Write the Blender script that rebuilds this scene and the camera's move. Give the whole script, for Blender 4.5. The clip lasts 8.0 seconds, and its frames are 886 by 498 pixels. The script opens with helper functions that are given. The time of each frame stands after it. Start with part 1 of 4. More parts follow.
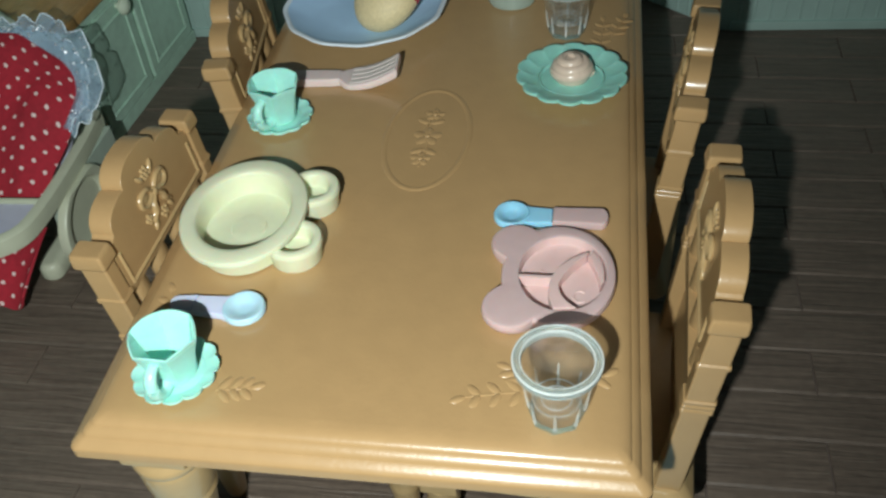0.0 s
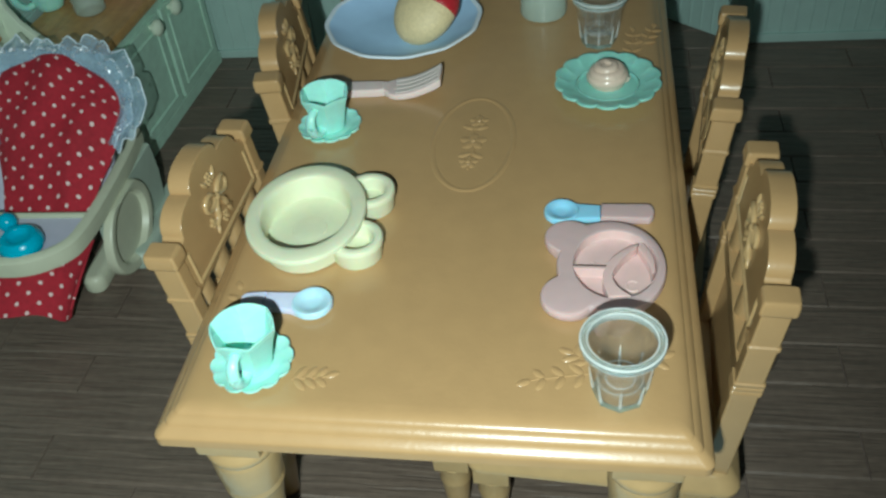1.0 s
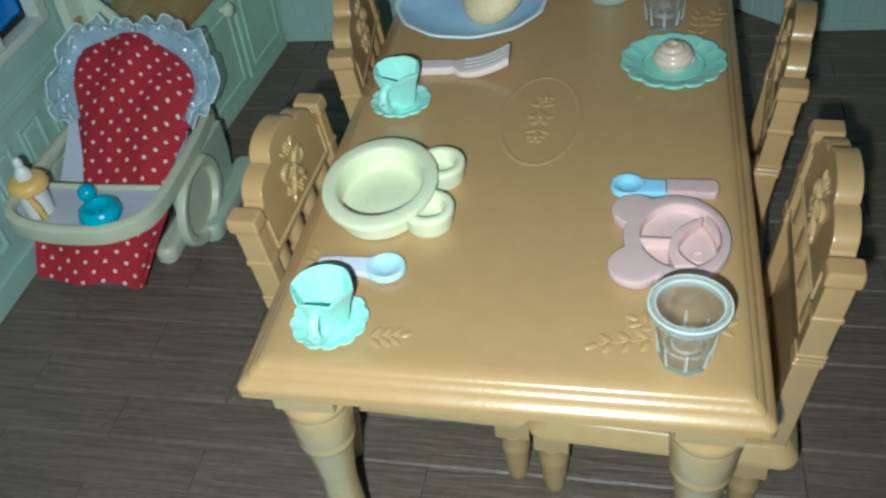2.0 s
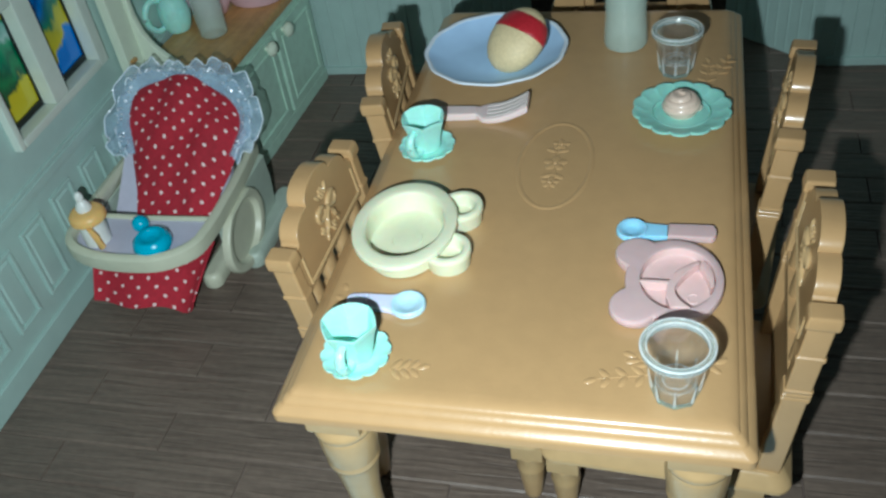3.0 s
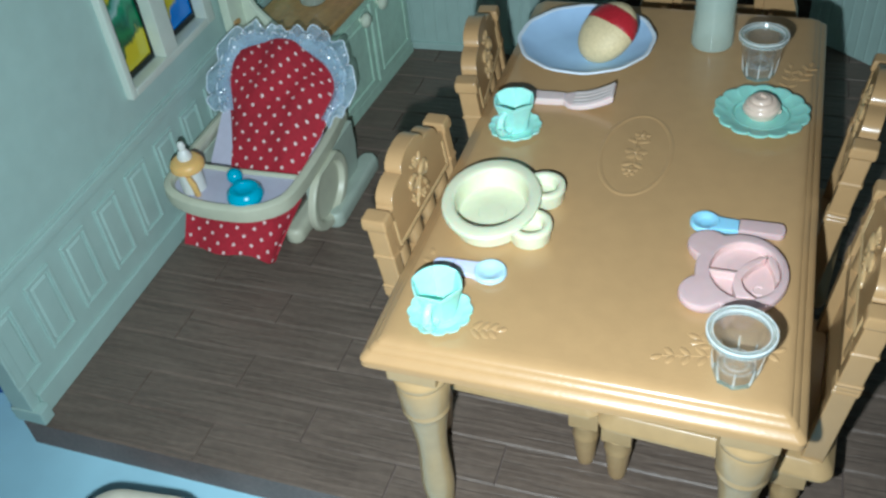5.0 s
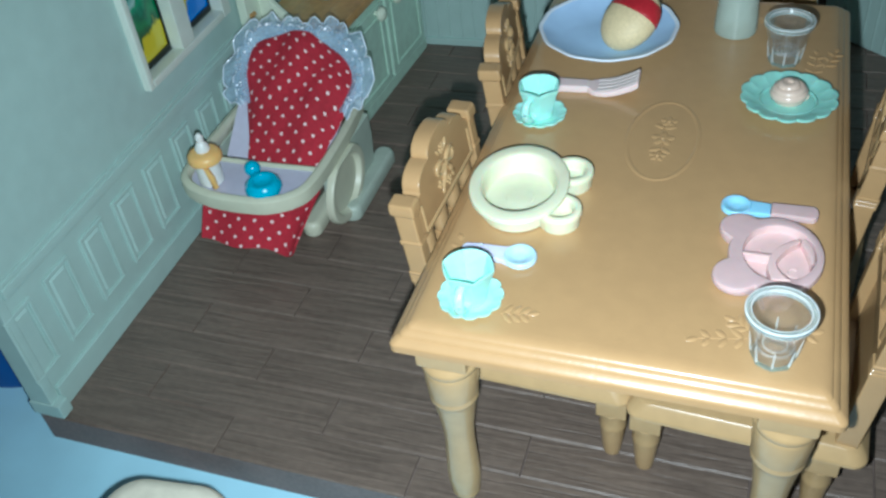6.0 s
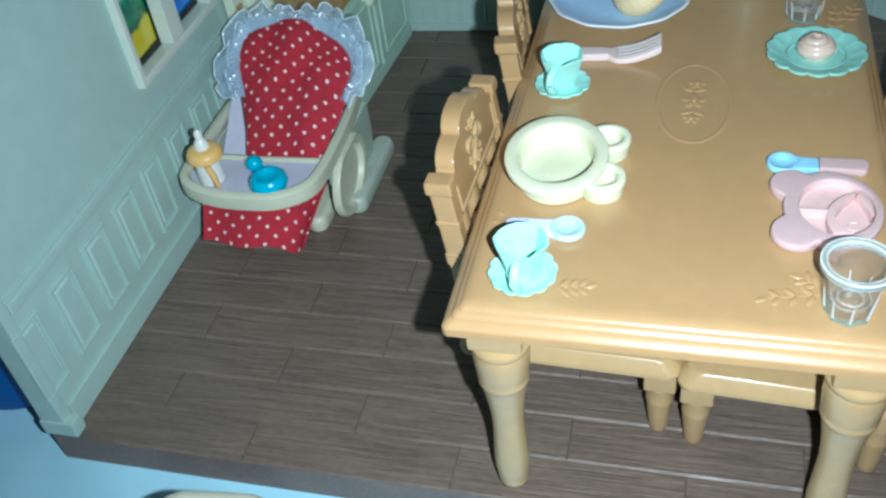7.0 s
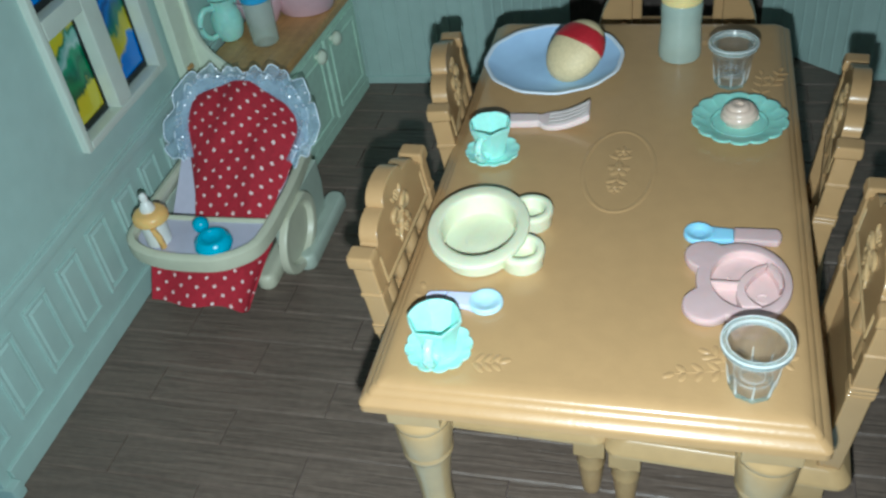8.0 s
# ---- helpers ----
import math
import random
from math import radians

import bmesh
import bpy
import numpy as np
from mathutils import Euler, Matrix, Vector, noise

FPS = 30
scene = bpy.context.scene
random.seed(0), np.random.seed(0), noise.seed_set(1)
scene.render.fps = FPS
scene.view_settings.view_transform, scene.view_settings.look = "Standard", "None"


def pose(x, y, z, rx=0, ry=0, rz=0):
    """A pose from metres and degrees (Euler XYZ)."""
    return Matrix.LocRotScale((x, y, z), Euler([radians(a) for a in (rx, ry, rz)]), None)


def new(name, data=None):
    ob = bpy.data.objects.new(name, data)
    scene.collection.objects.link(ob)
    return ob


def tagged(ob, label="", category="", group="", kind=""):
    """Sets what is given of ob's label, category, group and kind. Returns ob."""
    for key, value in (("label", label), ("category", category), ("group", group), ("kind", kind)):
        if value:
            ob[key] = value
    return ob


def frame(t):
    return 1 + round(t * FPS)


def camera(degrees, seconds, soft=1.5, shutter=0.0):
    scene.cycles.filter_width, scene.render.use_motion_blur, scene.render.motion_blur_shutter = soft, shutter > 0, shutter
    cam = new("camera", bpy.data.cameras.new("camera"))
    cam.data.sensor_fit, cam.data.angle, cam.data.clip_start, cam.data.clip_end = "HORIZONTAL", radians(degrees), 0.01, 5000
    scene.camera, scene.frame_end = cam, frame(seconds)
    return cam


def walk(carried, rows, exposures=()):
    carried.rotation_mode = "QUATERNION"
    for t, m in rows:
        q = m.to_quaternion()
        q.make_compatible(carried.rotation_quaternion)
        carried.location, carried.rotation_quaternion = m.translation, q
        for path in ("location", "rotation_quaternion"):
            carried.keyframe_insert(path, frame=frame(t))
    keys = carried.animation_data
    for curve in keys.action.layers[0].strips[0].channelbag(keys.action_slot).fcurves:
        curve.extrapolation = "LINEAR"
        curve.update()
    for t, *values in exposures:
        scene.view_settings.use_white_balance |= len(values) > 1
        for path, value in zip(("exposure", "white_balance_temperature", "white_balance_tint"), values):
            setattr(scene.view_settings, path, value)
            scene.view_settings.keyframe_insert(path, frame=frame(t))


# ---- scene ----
CM = 0.01
EXPOSURES = [(0.0, -0.2, 6450, 8), (0.6, 0.0, 6400, 6), (1.0, -0.22, 6100, -2), (2.2, -0.05, 5800, 0), (3.4, 0.12, 5850, 8), (4.0, 0.26, 5800, 8), (4.7, 0.2, 5750, 8), (6.0, 0.25, 5600, 8), (7.4, 0.42, 5550, 8), (8.0, 0.1, 5720, 5)]
cam = camera(50.94, 8.0, soft=2.6)
# seconds, place in centimetres, yaw, pitch, roll
ROWS = [
    (0, 2.990, -6.590, 16.358, 11.87, -43.17, -5.58),
    (0.1, 2.934, -6.471, 16.574, 11.42, -42.18, -5.81),
    (0.3, 2.528, -6.891, 16.892, 11.99, -41.38, -6.63),
    (0.5, 2.523, -7.025, 16.746, 12.16, -41.93, -6.50),
    (0.6, 2.626, -7.056, 16.795, 12.15, -41.76, -6.59),
    (0.8, 2.655, -7.192, 16.572, 11.58, -41.76, -6.66),
    (1, 2.124, -7.567, 16.576, 11.23, -41.66, -6.16),
    (1.1, 2.032, -7.626, 16.491, 14.26, -42.06, -8.09),
    (1.3, 1.914, -7.845, 16.568, 14.29, -41.82, -7.80),
    (1.5, 1.599, -8.365, 16.083, 13.58, -41.97, -6.39),
    (1.6, 1.644, -8.606, 16.295, 14.46, -42.13, -6.86),
    (1.8, 1.707, -8.563, 16.335, 14.32, -42.29, -6.89),
    (2, 1.812, -8.315, 16.661, 14.93, -41.69, -7.42),
    (2.2, 1.649, -7.953, 17.078, 14.44, -41.11, -7.00),
    (3.3, 2.901, -9.193, 18.134, 19.77, -40.86, -9.55),
    (3.5, 2.966, -9.107, 18.194, 18.98, -41.72, -7.95),
    (3.8, 3.006, -8.915, 18.385, 19.34, -41.34, -6.82),
    (4, 2.558, -7.934, 18.497, 18.48, -40.28, -6.53),
    (4.2, 2.312, -8.549, 19.323, 21.80, -40.27, -7.97),
    (4.3, 2.605, -8.906, 18.890, 22.89, -39.43, -7.54),
    (4.5, 2.693, -9.127, 19.220, 22.56, -41.36, -7.78),
    (4.7, 2.554, -9.783, 18.995, 22.31, -41.86, -7.19),
    (5.8, 1.767, -10.486, 18.773, 22.79, -40.78, -6.54),
    (6, 1.717, -10.519, 18.477, 22.53, -41.25, -7.03),
    (6.3, 1.428, -10.579, 18.403, 22.13, -41.71, -7.74),
    (6.5, 1.232, -10.767, 18.470, 22.39, -41.33, -8.20),
    (6.8, 0.626, -10.345, 18.050, 20.38, -41.55, -8.84),
    (7, -0.023, -10.649, 17.766, 19.12, -41.52, -8.51),
    (7.1, -0.402, -10.605, 17.770, 17.66, -41.62, -8.43),
    (7.3, -1.158, -10.701, 17.369, 16.41, -40.75, -8.13),
    (7.5, -1.607, -10.631, 17.406, 16.25, -41.08, -7.85),
    (7.6, -1.626, -10.192, 18.011, 15.24, -40.67, -7.55),
    (7.8, -0.023, -10.085, 18.036, 17.75, -38.90, -8.64),
    (7.9, 0.698, -9.885, 18.402, 17.42, -39.83, -8.50),
    (8, 1.349, -9.947, 18.467, 18.34, -39.94, -8.52),
]
walk(cam, [(t, pose(x * CM, y * CM, z * CM, 90 + pitch, 0, yaw) @ pose(0, 0, 0, 0, 0, roll)) for t, x, y, z, yaw, pitch, roll in ROWS], EXPOSURES)

# ---------------------------------------------------------------- light
world = bpy.data.worlds.new("dim_room")
scene.world = world
world.use_nodes = True
world.node_tree.nodes["Background"].inputs[0].default_value = (0.75, 0.9, 1.0, 1)
world.node_tree.nodes["Background"].inputs[1].default_value = 0.026


def phone_light(x, y, z, target, watts):
    """The small white light of the phone that films the toy house: a wide beam with soft edges."""
    data = bpy.data.lights.new("phone_light", "SPOT")
    data.energy, data.color, data.shadow_soft_size = watts, (0.93, 1.0, 0.97), 0.0017
    data.spot_size, data.spot_blend = radians(104), 1.0
    lamp = new("phone_light", data)
    lamp.location = (x * CM, y * CM, z * CM)
    way = Vector(target) - Vector((x, y, z))
    lamp.rotation_euler = way.to_track_quat("-Z", "Y").to_euler()
    return lamp


phone_light(1.2, -9.9, 16.8, (-4.0, 6.0, 4.0), 1.87)

# ---------------------------------------------------------------- materials


def mat(name, color, rough=0.5, vary=0.12, scale=250.0, bump=0.0, bump_scale=900.0, metal=0.0, coat=0.0, trans=0.0, alpha=1.0, tint=None, sss=0.0, pieces=False):
    """A surface with two scales of mottling, fine relief and uneven gloss. scale: features a metre."""
    m = bpy.data.materials.new(name)
    m.use_nodes = True
    nt = m.node_tree
    b = nt.nodes["Principled BSDF"]
    coord = nt.nodes.new("ShaderNodeTexCoord")
    big = nt.nodes.new("ShaderNodeTexNoise")
    big.inputs["Scale"].default_value, big.inputs["Detail"].default_value = scale * 0.25, 3
    fine = nt.nodes.new("ShaderNodeTexNoise")
    fine.inputs["Scale"].default_value, fine.inputs["Detail"].default_value = scale * 3, 5
    for n in (big, fine):
        nt.links.new(coord.outputs["Object"], n.inputs["Vector"])
    add = nt.nodes.new("ShaderNodeMath")
    add.operation = "ADD"
    nt.links.new(big.outputs["Fac"], add.inputs[0])
    nt.links.new(fine.outputs["Fac"], add.inputs[1])
    half = nt.nodes.new("ShaderNodeMath")
    half.operation = "MULTIPLY"
    half.inputs[1].default_value = 0.5
    nt.links.new(add.outputs[0], half.inputs[0])
    ramp = nt.nodes.new("ShaderNodeValToRGB")
    lo = tint or tuple(c * (1 - vary) for c in color)
    hi = tuple(min(1, c * (1 + vary)) for c in color)
    ramp.color_ramp.elements[0].position, ramp.color_ramp.elements[0].color = 0.35, (*lo, 1)
    ramp.color_ramp.elements[1].position, ramp.color_ramp.elements[1].color = 0.65, (*hi, 1)
    nt.links.new(half.outputs[0], ramp.inputs["Fac"])
    out = ramp.outputs["Color"]
    if pieces:
        info = nt.nodes.new("ShaderNodeObjectInfo")
        span = nt.nodes.new("ShaderNodeMapRange")
        span.inputs["To Min"].default_value, span.inputs["To Max"].default_value = 0.94, 1.07
        nt.links.new(info.outputs["Random"], span.inputs["Value"])
        mul = nt.nodes.new("ShaderNodeVectorMath")
        mul.operation = "SCALE"
        nt.links.new(out, mul.inputs[0])
        nt.links.new(span.outputs[0], mul.inputs["Scale"])
        out = mul.outputs[0]
    nt.links.new(out, b.inputs["Base Color"])
    gloss = nt.nodes.new("ShaderNodeMapRange")
    gloss.inputs["To Min"].default_value, gloss.inputs["To Max"].default_value = max(0.02, rough - 0.08), min(1, rough + 0.08)
    nt.links.new(big.outputs["Fac"], gloss.inputs["Value"])
    nt.links.new(gloss.outputs[0], b.inputs["Roughness"])
    if bump:
        rel = nt.nodes.new("ShaderNodeTexNoise")
        rel.inputs["Scale"].default_value, rel.inputs["Detail"].default_value = bump_scale, 4
        nt.links.new(coord.outputs["Object"], rel.inputs["Vector"])
        bm_ = nt.nodes.new("ShaderNodeBump")
        bm_.inputs["Strength"].default_value, bm_.inputs["Distance"].default_value = bump, 0.0004
        nt.links.new(rel.outputs["Fac"], bm_.inputs["Height"])
        nt.links.new(bm_.outputs[0], b.inputs["Normal"])
    b.inputs["Metallic"].default_value = metal
    b.inputs["Coat Weight"].default_value = coat
    b.inputs["Coat Roughness"].default_value = 0.16
    b.inputs["Transmission Weight"].default_value = trans
    b.inputs["Alpha"].default_value = alpha
    b.inputs["Subsurface Weight"].default_value = sss
    b.inputs["Subsurface Scale"].default_value = 0.002
    b.inputs["IOR"].default_value = 1.47
    return m


def wood_print(name, dark, light, rough, scale, along="X", pieces=False):
    """Moulded wood grain: streaks along one axis, with relief."""
    m = mat(name, tuple((a + b) / 2 for a, b in zip(dark, light)), rough, 0.3, 160, pieces=pieces)
    nt = m.node_tree
    b = nt.nodes["Principled BSDF"]
    coord = [n for n in nt.nodes if n.bl_idname == "ShaderNodeTexCoord"][0]
    stretch = nt.nodes.new("ShaderNodeMapping")
    stretch.inputs["Scale"].default_value = (0.07, 1, 1) if along == "X" else (1, 0.07, 1)
    info = nt.nodes.new("ShaderNodeObjectInfo")
    shift = nt.nodes.new("ShaderNodeVectorMath")
    shift.operation = "ADD"
    nt.links.new(coord.outputs["Object"], shift.inputs[0])
    nt.links.new(info.outputs["Random"], shift.inputs[1])
    nt.links.new(shift.outputs[0], stretch.inputs["Vector"])
    grain = nt.nodes.new("ShaderNodeTexNoise")
    grain.inputs["Scale"].default_value, grain.inputs["Detail"].default_value, grain.inputs["Distortion"].default_value = scale, 6, 0.6
    nt.links.new(stretch.outputs[0], grain.inputs["Vector"])
    ramp = nt.nodes.new("ShaderNodeValToRGB")
    ramp.color_ramp.elements[0].position, ramp.color_ramp.elements[0].color = 0.36, (*dark, 1)
    ramp.color_ramp.elements[1].position, ramp.color_ramp.elements[1].color = 0.64, (*light, 1)
    nt.links.new(grain.outputs["Fac"], ramp.inputs["Fac"])
    mix = nt.nodes.new("ShaderNodeMix")
    mix.data_type = "RGBA"
    mix.inputs["Factor"].default_value = 0.5
    old = b.inputs["Base Color"].links[0].from_socket
    nt.links.new(old, mix.inputs["A"])
    nt.links.new(ramp.outputs["Color"], mix.inputs["B"])
    nt.links.new(mix.outputs["Result"], b.inputs["Base Color"])
    bump = nt.nodes.new("ShaderNodeBump")
    bump.inputs["Strength"].default_value, bump.inputs["Distance"].default_value = 0.95, 0.0005
    nt.links.new(grain.outputs["Fac"], bump.inputs["Height"])
    nt.links.new(bump.outputs[0], b.inputs["Normal"])
    return m


def polka(name, ground, dot, pitch):
    """Woven cotton with small white dots in a staggered grid, on the cloth's own UV in centimetres."""
    m = mat(name, ground, 0.85, 0.18, 300, bump=0.6, bump_scale=2500)
    nt = m.node_tree
    b = nt.nodes["Principled BSDF"]
    uv = nt.nodes.new("ShaderNodeUVMap")
    uv.uv_map = "cloth"
    spots = []
    for off in (0.0, 0.5):
        sc = nt.nodes.new("ShaderNodeMapping")
        sc.inputs["Scale"].default_value = (1 / pitch, 1 / pitch, 0)
        sc.inputs["Location"].default_value = (off, off, 0)
        nt.links.new(uv.outputs[0], sc.inputs["Vector"])
        fr = nt.nodes.new("ShaderNodeVectorMath")
        fr.operation = "FRACTION"
        nt.links.new(sc.outputs[0], fr.inputs[0])
        dist = nt.nodes.new("ShaderNodeVectorMath")
        dist.operation = "DISTANCE"
        dist.inputs[1].default_value = (0.5, 0.5, 0)
        nt.links.new(fr.outputs[0], dist.inputs[0])
        less = nt.nodes.new("ShaderNodeMath")
        less.operation = "LESS_THAN"
        less.inputs[1].default_value = 0.1
        nt.links.new(dist.outputs["Value"], less.inputs[0])
        spots.append(less)
    top = nt.nodes.new("ShaderNodeMath")
    top.operation = "MAXIMUM"
    nt.links.new(spots[0].outputs[0], top.inputs[0])
    nt.links.new(spots[1].outputs[0], top.inputs[1])
    mix = nt.nodes.new("ShaderNodeMix")
    mix.data_type = "RGBA"
    nt.links.new(top.outputs[0], mix.inputs["Factor"])
    nt.links.new(b.inputs["Base Color"].links[0].from_socket, mix.inputs["A"])
    mix.inputs["B"].default_value = (*dot, 1)
    nt.links.new(mix.outputs["Result"], b.inputs["Base Color"])
    return m


def stained(name, stops, tilt):
    """Glossy printed film: bands of colour with wavering borders. stops: (share of the height, colour)."""
    m = mat(name, (0.5, 0.5, 0.5), 0.12, 0.1, 200, bump=0.25, bump_scale=260, coat=0.6)
    nt = m.node_tree
    b = nt.nodes["Principled BSDF"]
    uv = nt.nodes.new("ShaderNodeUVMap")
    uv.uv_map = "cloth"
    waver = nt.nodes.new("ShaderNodeTexNoise")
    waver.inputs["Scale"].default_value, waver.inputs["Detail"].default_value = 3.4, 2.5
    nt.links.new(uv.outputs[0], waver.inputs["Vector"])
    sep = nt.nodes.new("ShaderNodeSeparateXYZ")
    nt.links.new(uv.outputs[0], sep.inputs[0])
    a = nt.nodes.new("ShaderNodeMath")
    a.operation = "MULTIPLY_ADD"
    a.inputs[1].default_value = tilt
    nt.links.new(sep.outputs["X"], a.inputs[0])
    nt.links.new(sep.outputs["Y"], a.inputs[2])
    c = nt.nodes.new("ShaderNodeMath")
    c.operation = "MULTIPLY_ADD"
    c.inputs[1].default_value = 0.4
    nt.links.new(waver.outputs["Fac"], c.inputs[0])
    nt.links.new(a.outputs[0], c.inputs[2])
    d = nt.nodes.new("ShaderNodeMath")
    d.operation = "SUBTRACT"
    d.inputs[1].default_value = 0.2
    nt.links.new(c.outputs[0], d.inputs[0])
    ramp = nt.nodes.new("ShaderNodeValToRGB")
    ramp.color_ramp.interpolation = "LINEAR"
    els = ramp.color_ramp.elements
    while len(els) < len(stops):
        els.new(0.5)
    for e, (p, col) in zip(els, stops):
        e.position, e.color = p, (*col, 1)
    nt.links.new(d.outputs[0], ramp.inputs["Fac"])
    nt.links.new(ramp.outputs["Color"], b.inputs["Base Color"])
    return m


TAN = mat("tan_plastic", (0.455, 0.285, 0.131), 0.33, 0.045, 90, bump=0.1, bump_scale=1100, coat=0.34)
TAN_PALE = mat("pale_tan_plastic", (0.48, 0.325, 0.155), 0.32, 0.07, 120, bump=0.06, bump_scale=700, coat=0.35)
TAN_SHINE = mat("glossy_tan_plastic", (0.47, 0.315, 0.15), 0.2, 0.07, 120, bump=0.1, bump_scale=900, coat=0.8)
FLOOR = wood_print("grey_brown_planks", (0.102, 0.077, 0.061), (0.200, 0.152, 0.119), 0.4, 880, "X", pieces=True)
GROOVE = mat("brown_floor_base", (0.17, 0.132, 0.12), 0.6, 0.2, 300)
WALL = mat("pale_mint_plastic", (0.41, 0.57, 0.525), 0.48, 0.05, 60, bump=0.05, bump_scale=400)
DOOR = wood_print("dark_brown_board", (0.045, 0.034, 0.029), (0.1, 0.082, 0.07), 0.5, 500, "Y")
FRAME = mat("ivory_plastic", (0.60, 0.68, 0.60), 0.35, 0.05, 80)
PANE_SHADE = mat("black_recess_shade", (0.01, 0.012, 0.012), 0.35, 0.2, 300)
MINT = mat("mint_plastic", (0.42, 0.82, 0.73), 0.28, 0.06, 200, sss=0.15)
MINT_DARK = mat("sea_green_plastic", (0.31, 0.66, 0.57), 0.35, 0.08, 200, sss=0.1)
BOWL = mat("pale_lime_plastic", (0.72, 0.74, 0.53), 0.38, 0.04, 150, sss=0.15)
PINK = mat("dusty_pink_plastic", (0.57, 0.41, 0.405), 0.4, 0.05, 150, sss=0.1)
PINK_IN = mat("peach_pink_plastic", (0.69, 0.485, 0.465), 0.4, 0.05, 150, sss=0.1)
PINK_PALE = mat("pale_pink_plastic", (0.74, 0.60, 0.58), 0.38, 0.05, 150, sss=0.1)
GREY_PALE = mat("pale_grey_plastic", (0.66, 0.585, 0.555), 0.35, 0.05, 150)
SKY = mat("sky_blue_plastic", (0.30, 0.62, 0.82), 0.35, 0.05, 150, sss=0.1)
PLATE = mat("pale_blue_plate", (0.48, 0.70, 0.98), 0.3, 0.05, 100, coat=0.2)
RIM_PALE = mat("pale_rim", (0.78, 0.87, 0.97), 0.3, 0.04, 100, coat=0.2)
CREAM = mat("cream_bread", (0.70, 0.58, 0.34), 0.55, 0.12, 500, bump=0.4, bump_scale=1800)
RED = mat("red_icing", (0.42, 0.02, 0.03), 0.4, 0.2, 500, bump=0.3, bump_scale=1500)
BUN = mat("pinkish_cream", (0.66, 0.52, 0.42), 0.3, 0.1, 300, coat=0.4)
FROST = mat("frosted_plastic", (0.62, 0.78, 0.70), 0.2, 0.04, 120, alpha=0.42, coat=0.5)
CAP_YELLOW = mat("pale_yellow_plastic", (0.78, 0.66, 0.30), 0.38, 0.05, 200, sss=0.1)
CAP_BLUE = mat("bright_blue_plastic", (0.06, 0.42, 0.78), 0.35, 0.05, 200)
TEAT = mat("clear_silicone", (0.8, 0.85, 0.82), 0.25, 0.03, 200, trans=0.6)
WHITE = mat("white_plastic", (0.76, 0.78, 0.74), 0.35, 0.05, 200)
ORANGE = mat("apricot_plastic", (0.80, 0.50, 0.17), 0.38, 0.05, 200, sss=0.1)
TURQ = mat("turquoise_plastic", (0.0, 0.42, 0.62), 0.28, 0.05, 200)
IVORY = mat("ivory_grey_plastic", (0.58, 0.60, 0.46), 0.4, 0.05, 100)
SAGE = mat("sage_plastic", (0.44, 0.52, 0.44), 0.42, 0.06, 100)
TRAY = mat("pale_lilac_tray", (0.56, 0.56, 0.68), 0.4, 0.05, 150)
COTTON = polka("red_dotted_cotton", (0.40, 0.018, 0.035), (0.78, 0.60, 0.58), 0.53)
def lacy(m):
    """Open threads: the net lets a part of the light through."""
    nt = m.node_tree
    net = nt.nodes.new("ShaderNodeTexVoronoi")
    net.feature, net.inputs["Scale"].default_value = "DISTANCE_TO_EDGE", 2600
    coord = [n for n in nt.nodes if n.bl_idname == "ShaderNodeTexCoord"][0]
    nt.links.new(coord.outputs["Object"], net.inputs["Vector"])
    span = nt.nodes.new("ShaderNodeMapRange")
    span.inputs["From Max"].default_value, span.inputs["To Min"].default_value, span.inputs["To Max"].default_value = 0.3, 0.4, 0.08
    nt.links.new(net.outputs["Distance"], span.inputs["Value"])
    nt.links.new(span.outputs[0], nt.nodes["Principled BSDF"].inputs["Alpha"])
    return m


LACE = mat("blue_white_lace", (0.50, 0.69, 0.92), 0.4, 0.2, 500, bump=0.5, bump_scale=900)
LACE_EDGE = mat("white_lace_thread", (0.74, 0.84, 0.95), 0.4, 0.12, 900, bump=0.4, bump_scale=2200)
lacy(LACE)
SEQUIN = mat("silver_thread", (0.85, 0.88, 0.95), 0.3, 0.1, 500, metal=0.5)
GREEN_CAB = mat("sea_green_cabinet", (0.47, 0.67, 0.55), 0.4, 0.12, 120, bump=0.1, bump_scale=300)
CREAM_BOARD = mat("cream_green_board", (0.66, 0.75, 0.60), 0.4, 0.05, 100)
COUNTER = wood_print("brown_counter", (0.40, 0.23, 0.08), (0.58, 0.35, 0.14), 0.4, 300, "Y")
BLUE_SHEET = mat("pale_blue_sheet", (0.43, 0.76, 0.90), 0.5, 0.08, 20, bump=0.05, bump_scale=100)
DEEP_BLUE = mat("deep_blue_plastic", (0.0, 0.075, 0.30), 0.4, 0.08, 60)
CREAM_TOY = mat("cream_toy_plastic", (0.62, 0.60, 0.48), 0.5, 0.08, 150, bump=0.2)
NAVY = mat("navy_cloth", (0.012, 0.012, 0.05), 0.6, 0.2, 300)
PINK_SOFT = mat("soft_pink_plastic", (0.72, 0.50, 0.56), 0.4, 0.05, 150)
GLASS = mat("clear_plastic", (0.97, 0.99, 0.98), 0.03, 0.02, 100, trans=0.93, alpha=0.3, coat=1.0)
GLASS_GLINT = mat("bright_facet_glint", (0.92, 0.97, 0.95), 0.12, 0.03, 200, alpha=0.3, coat=1.0)
GLASS_RIM = mat("aqua_clear_rim", (0.80, 0.97, 0.95), 0.05, 0.08, 260, trans=0.74, alpha=0.72, coat=0.8)
GLASS_EDGE_GLINT = mat("whitish_edge_glint", (0.90, 0.97, 0.95), 0.12, 0.2, 200, alpha=0.62, coat=1.0)
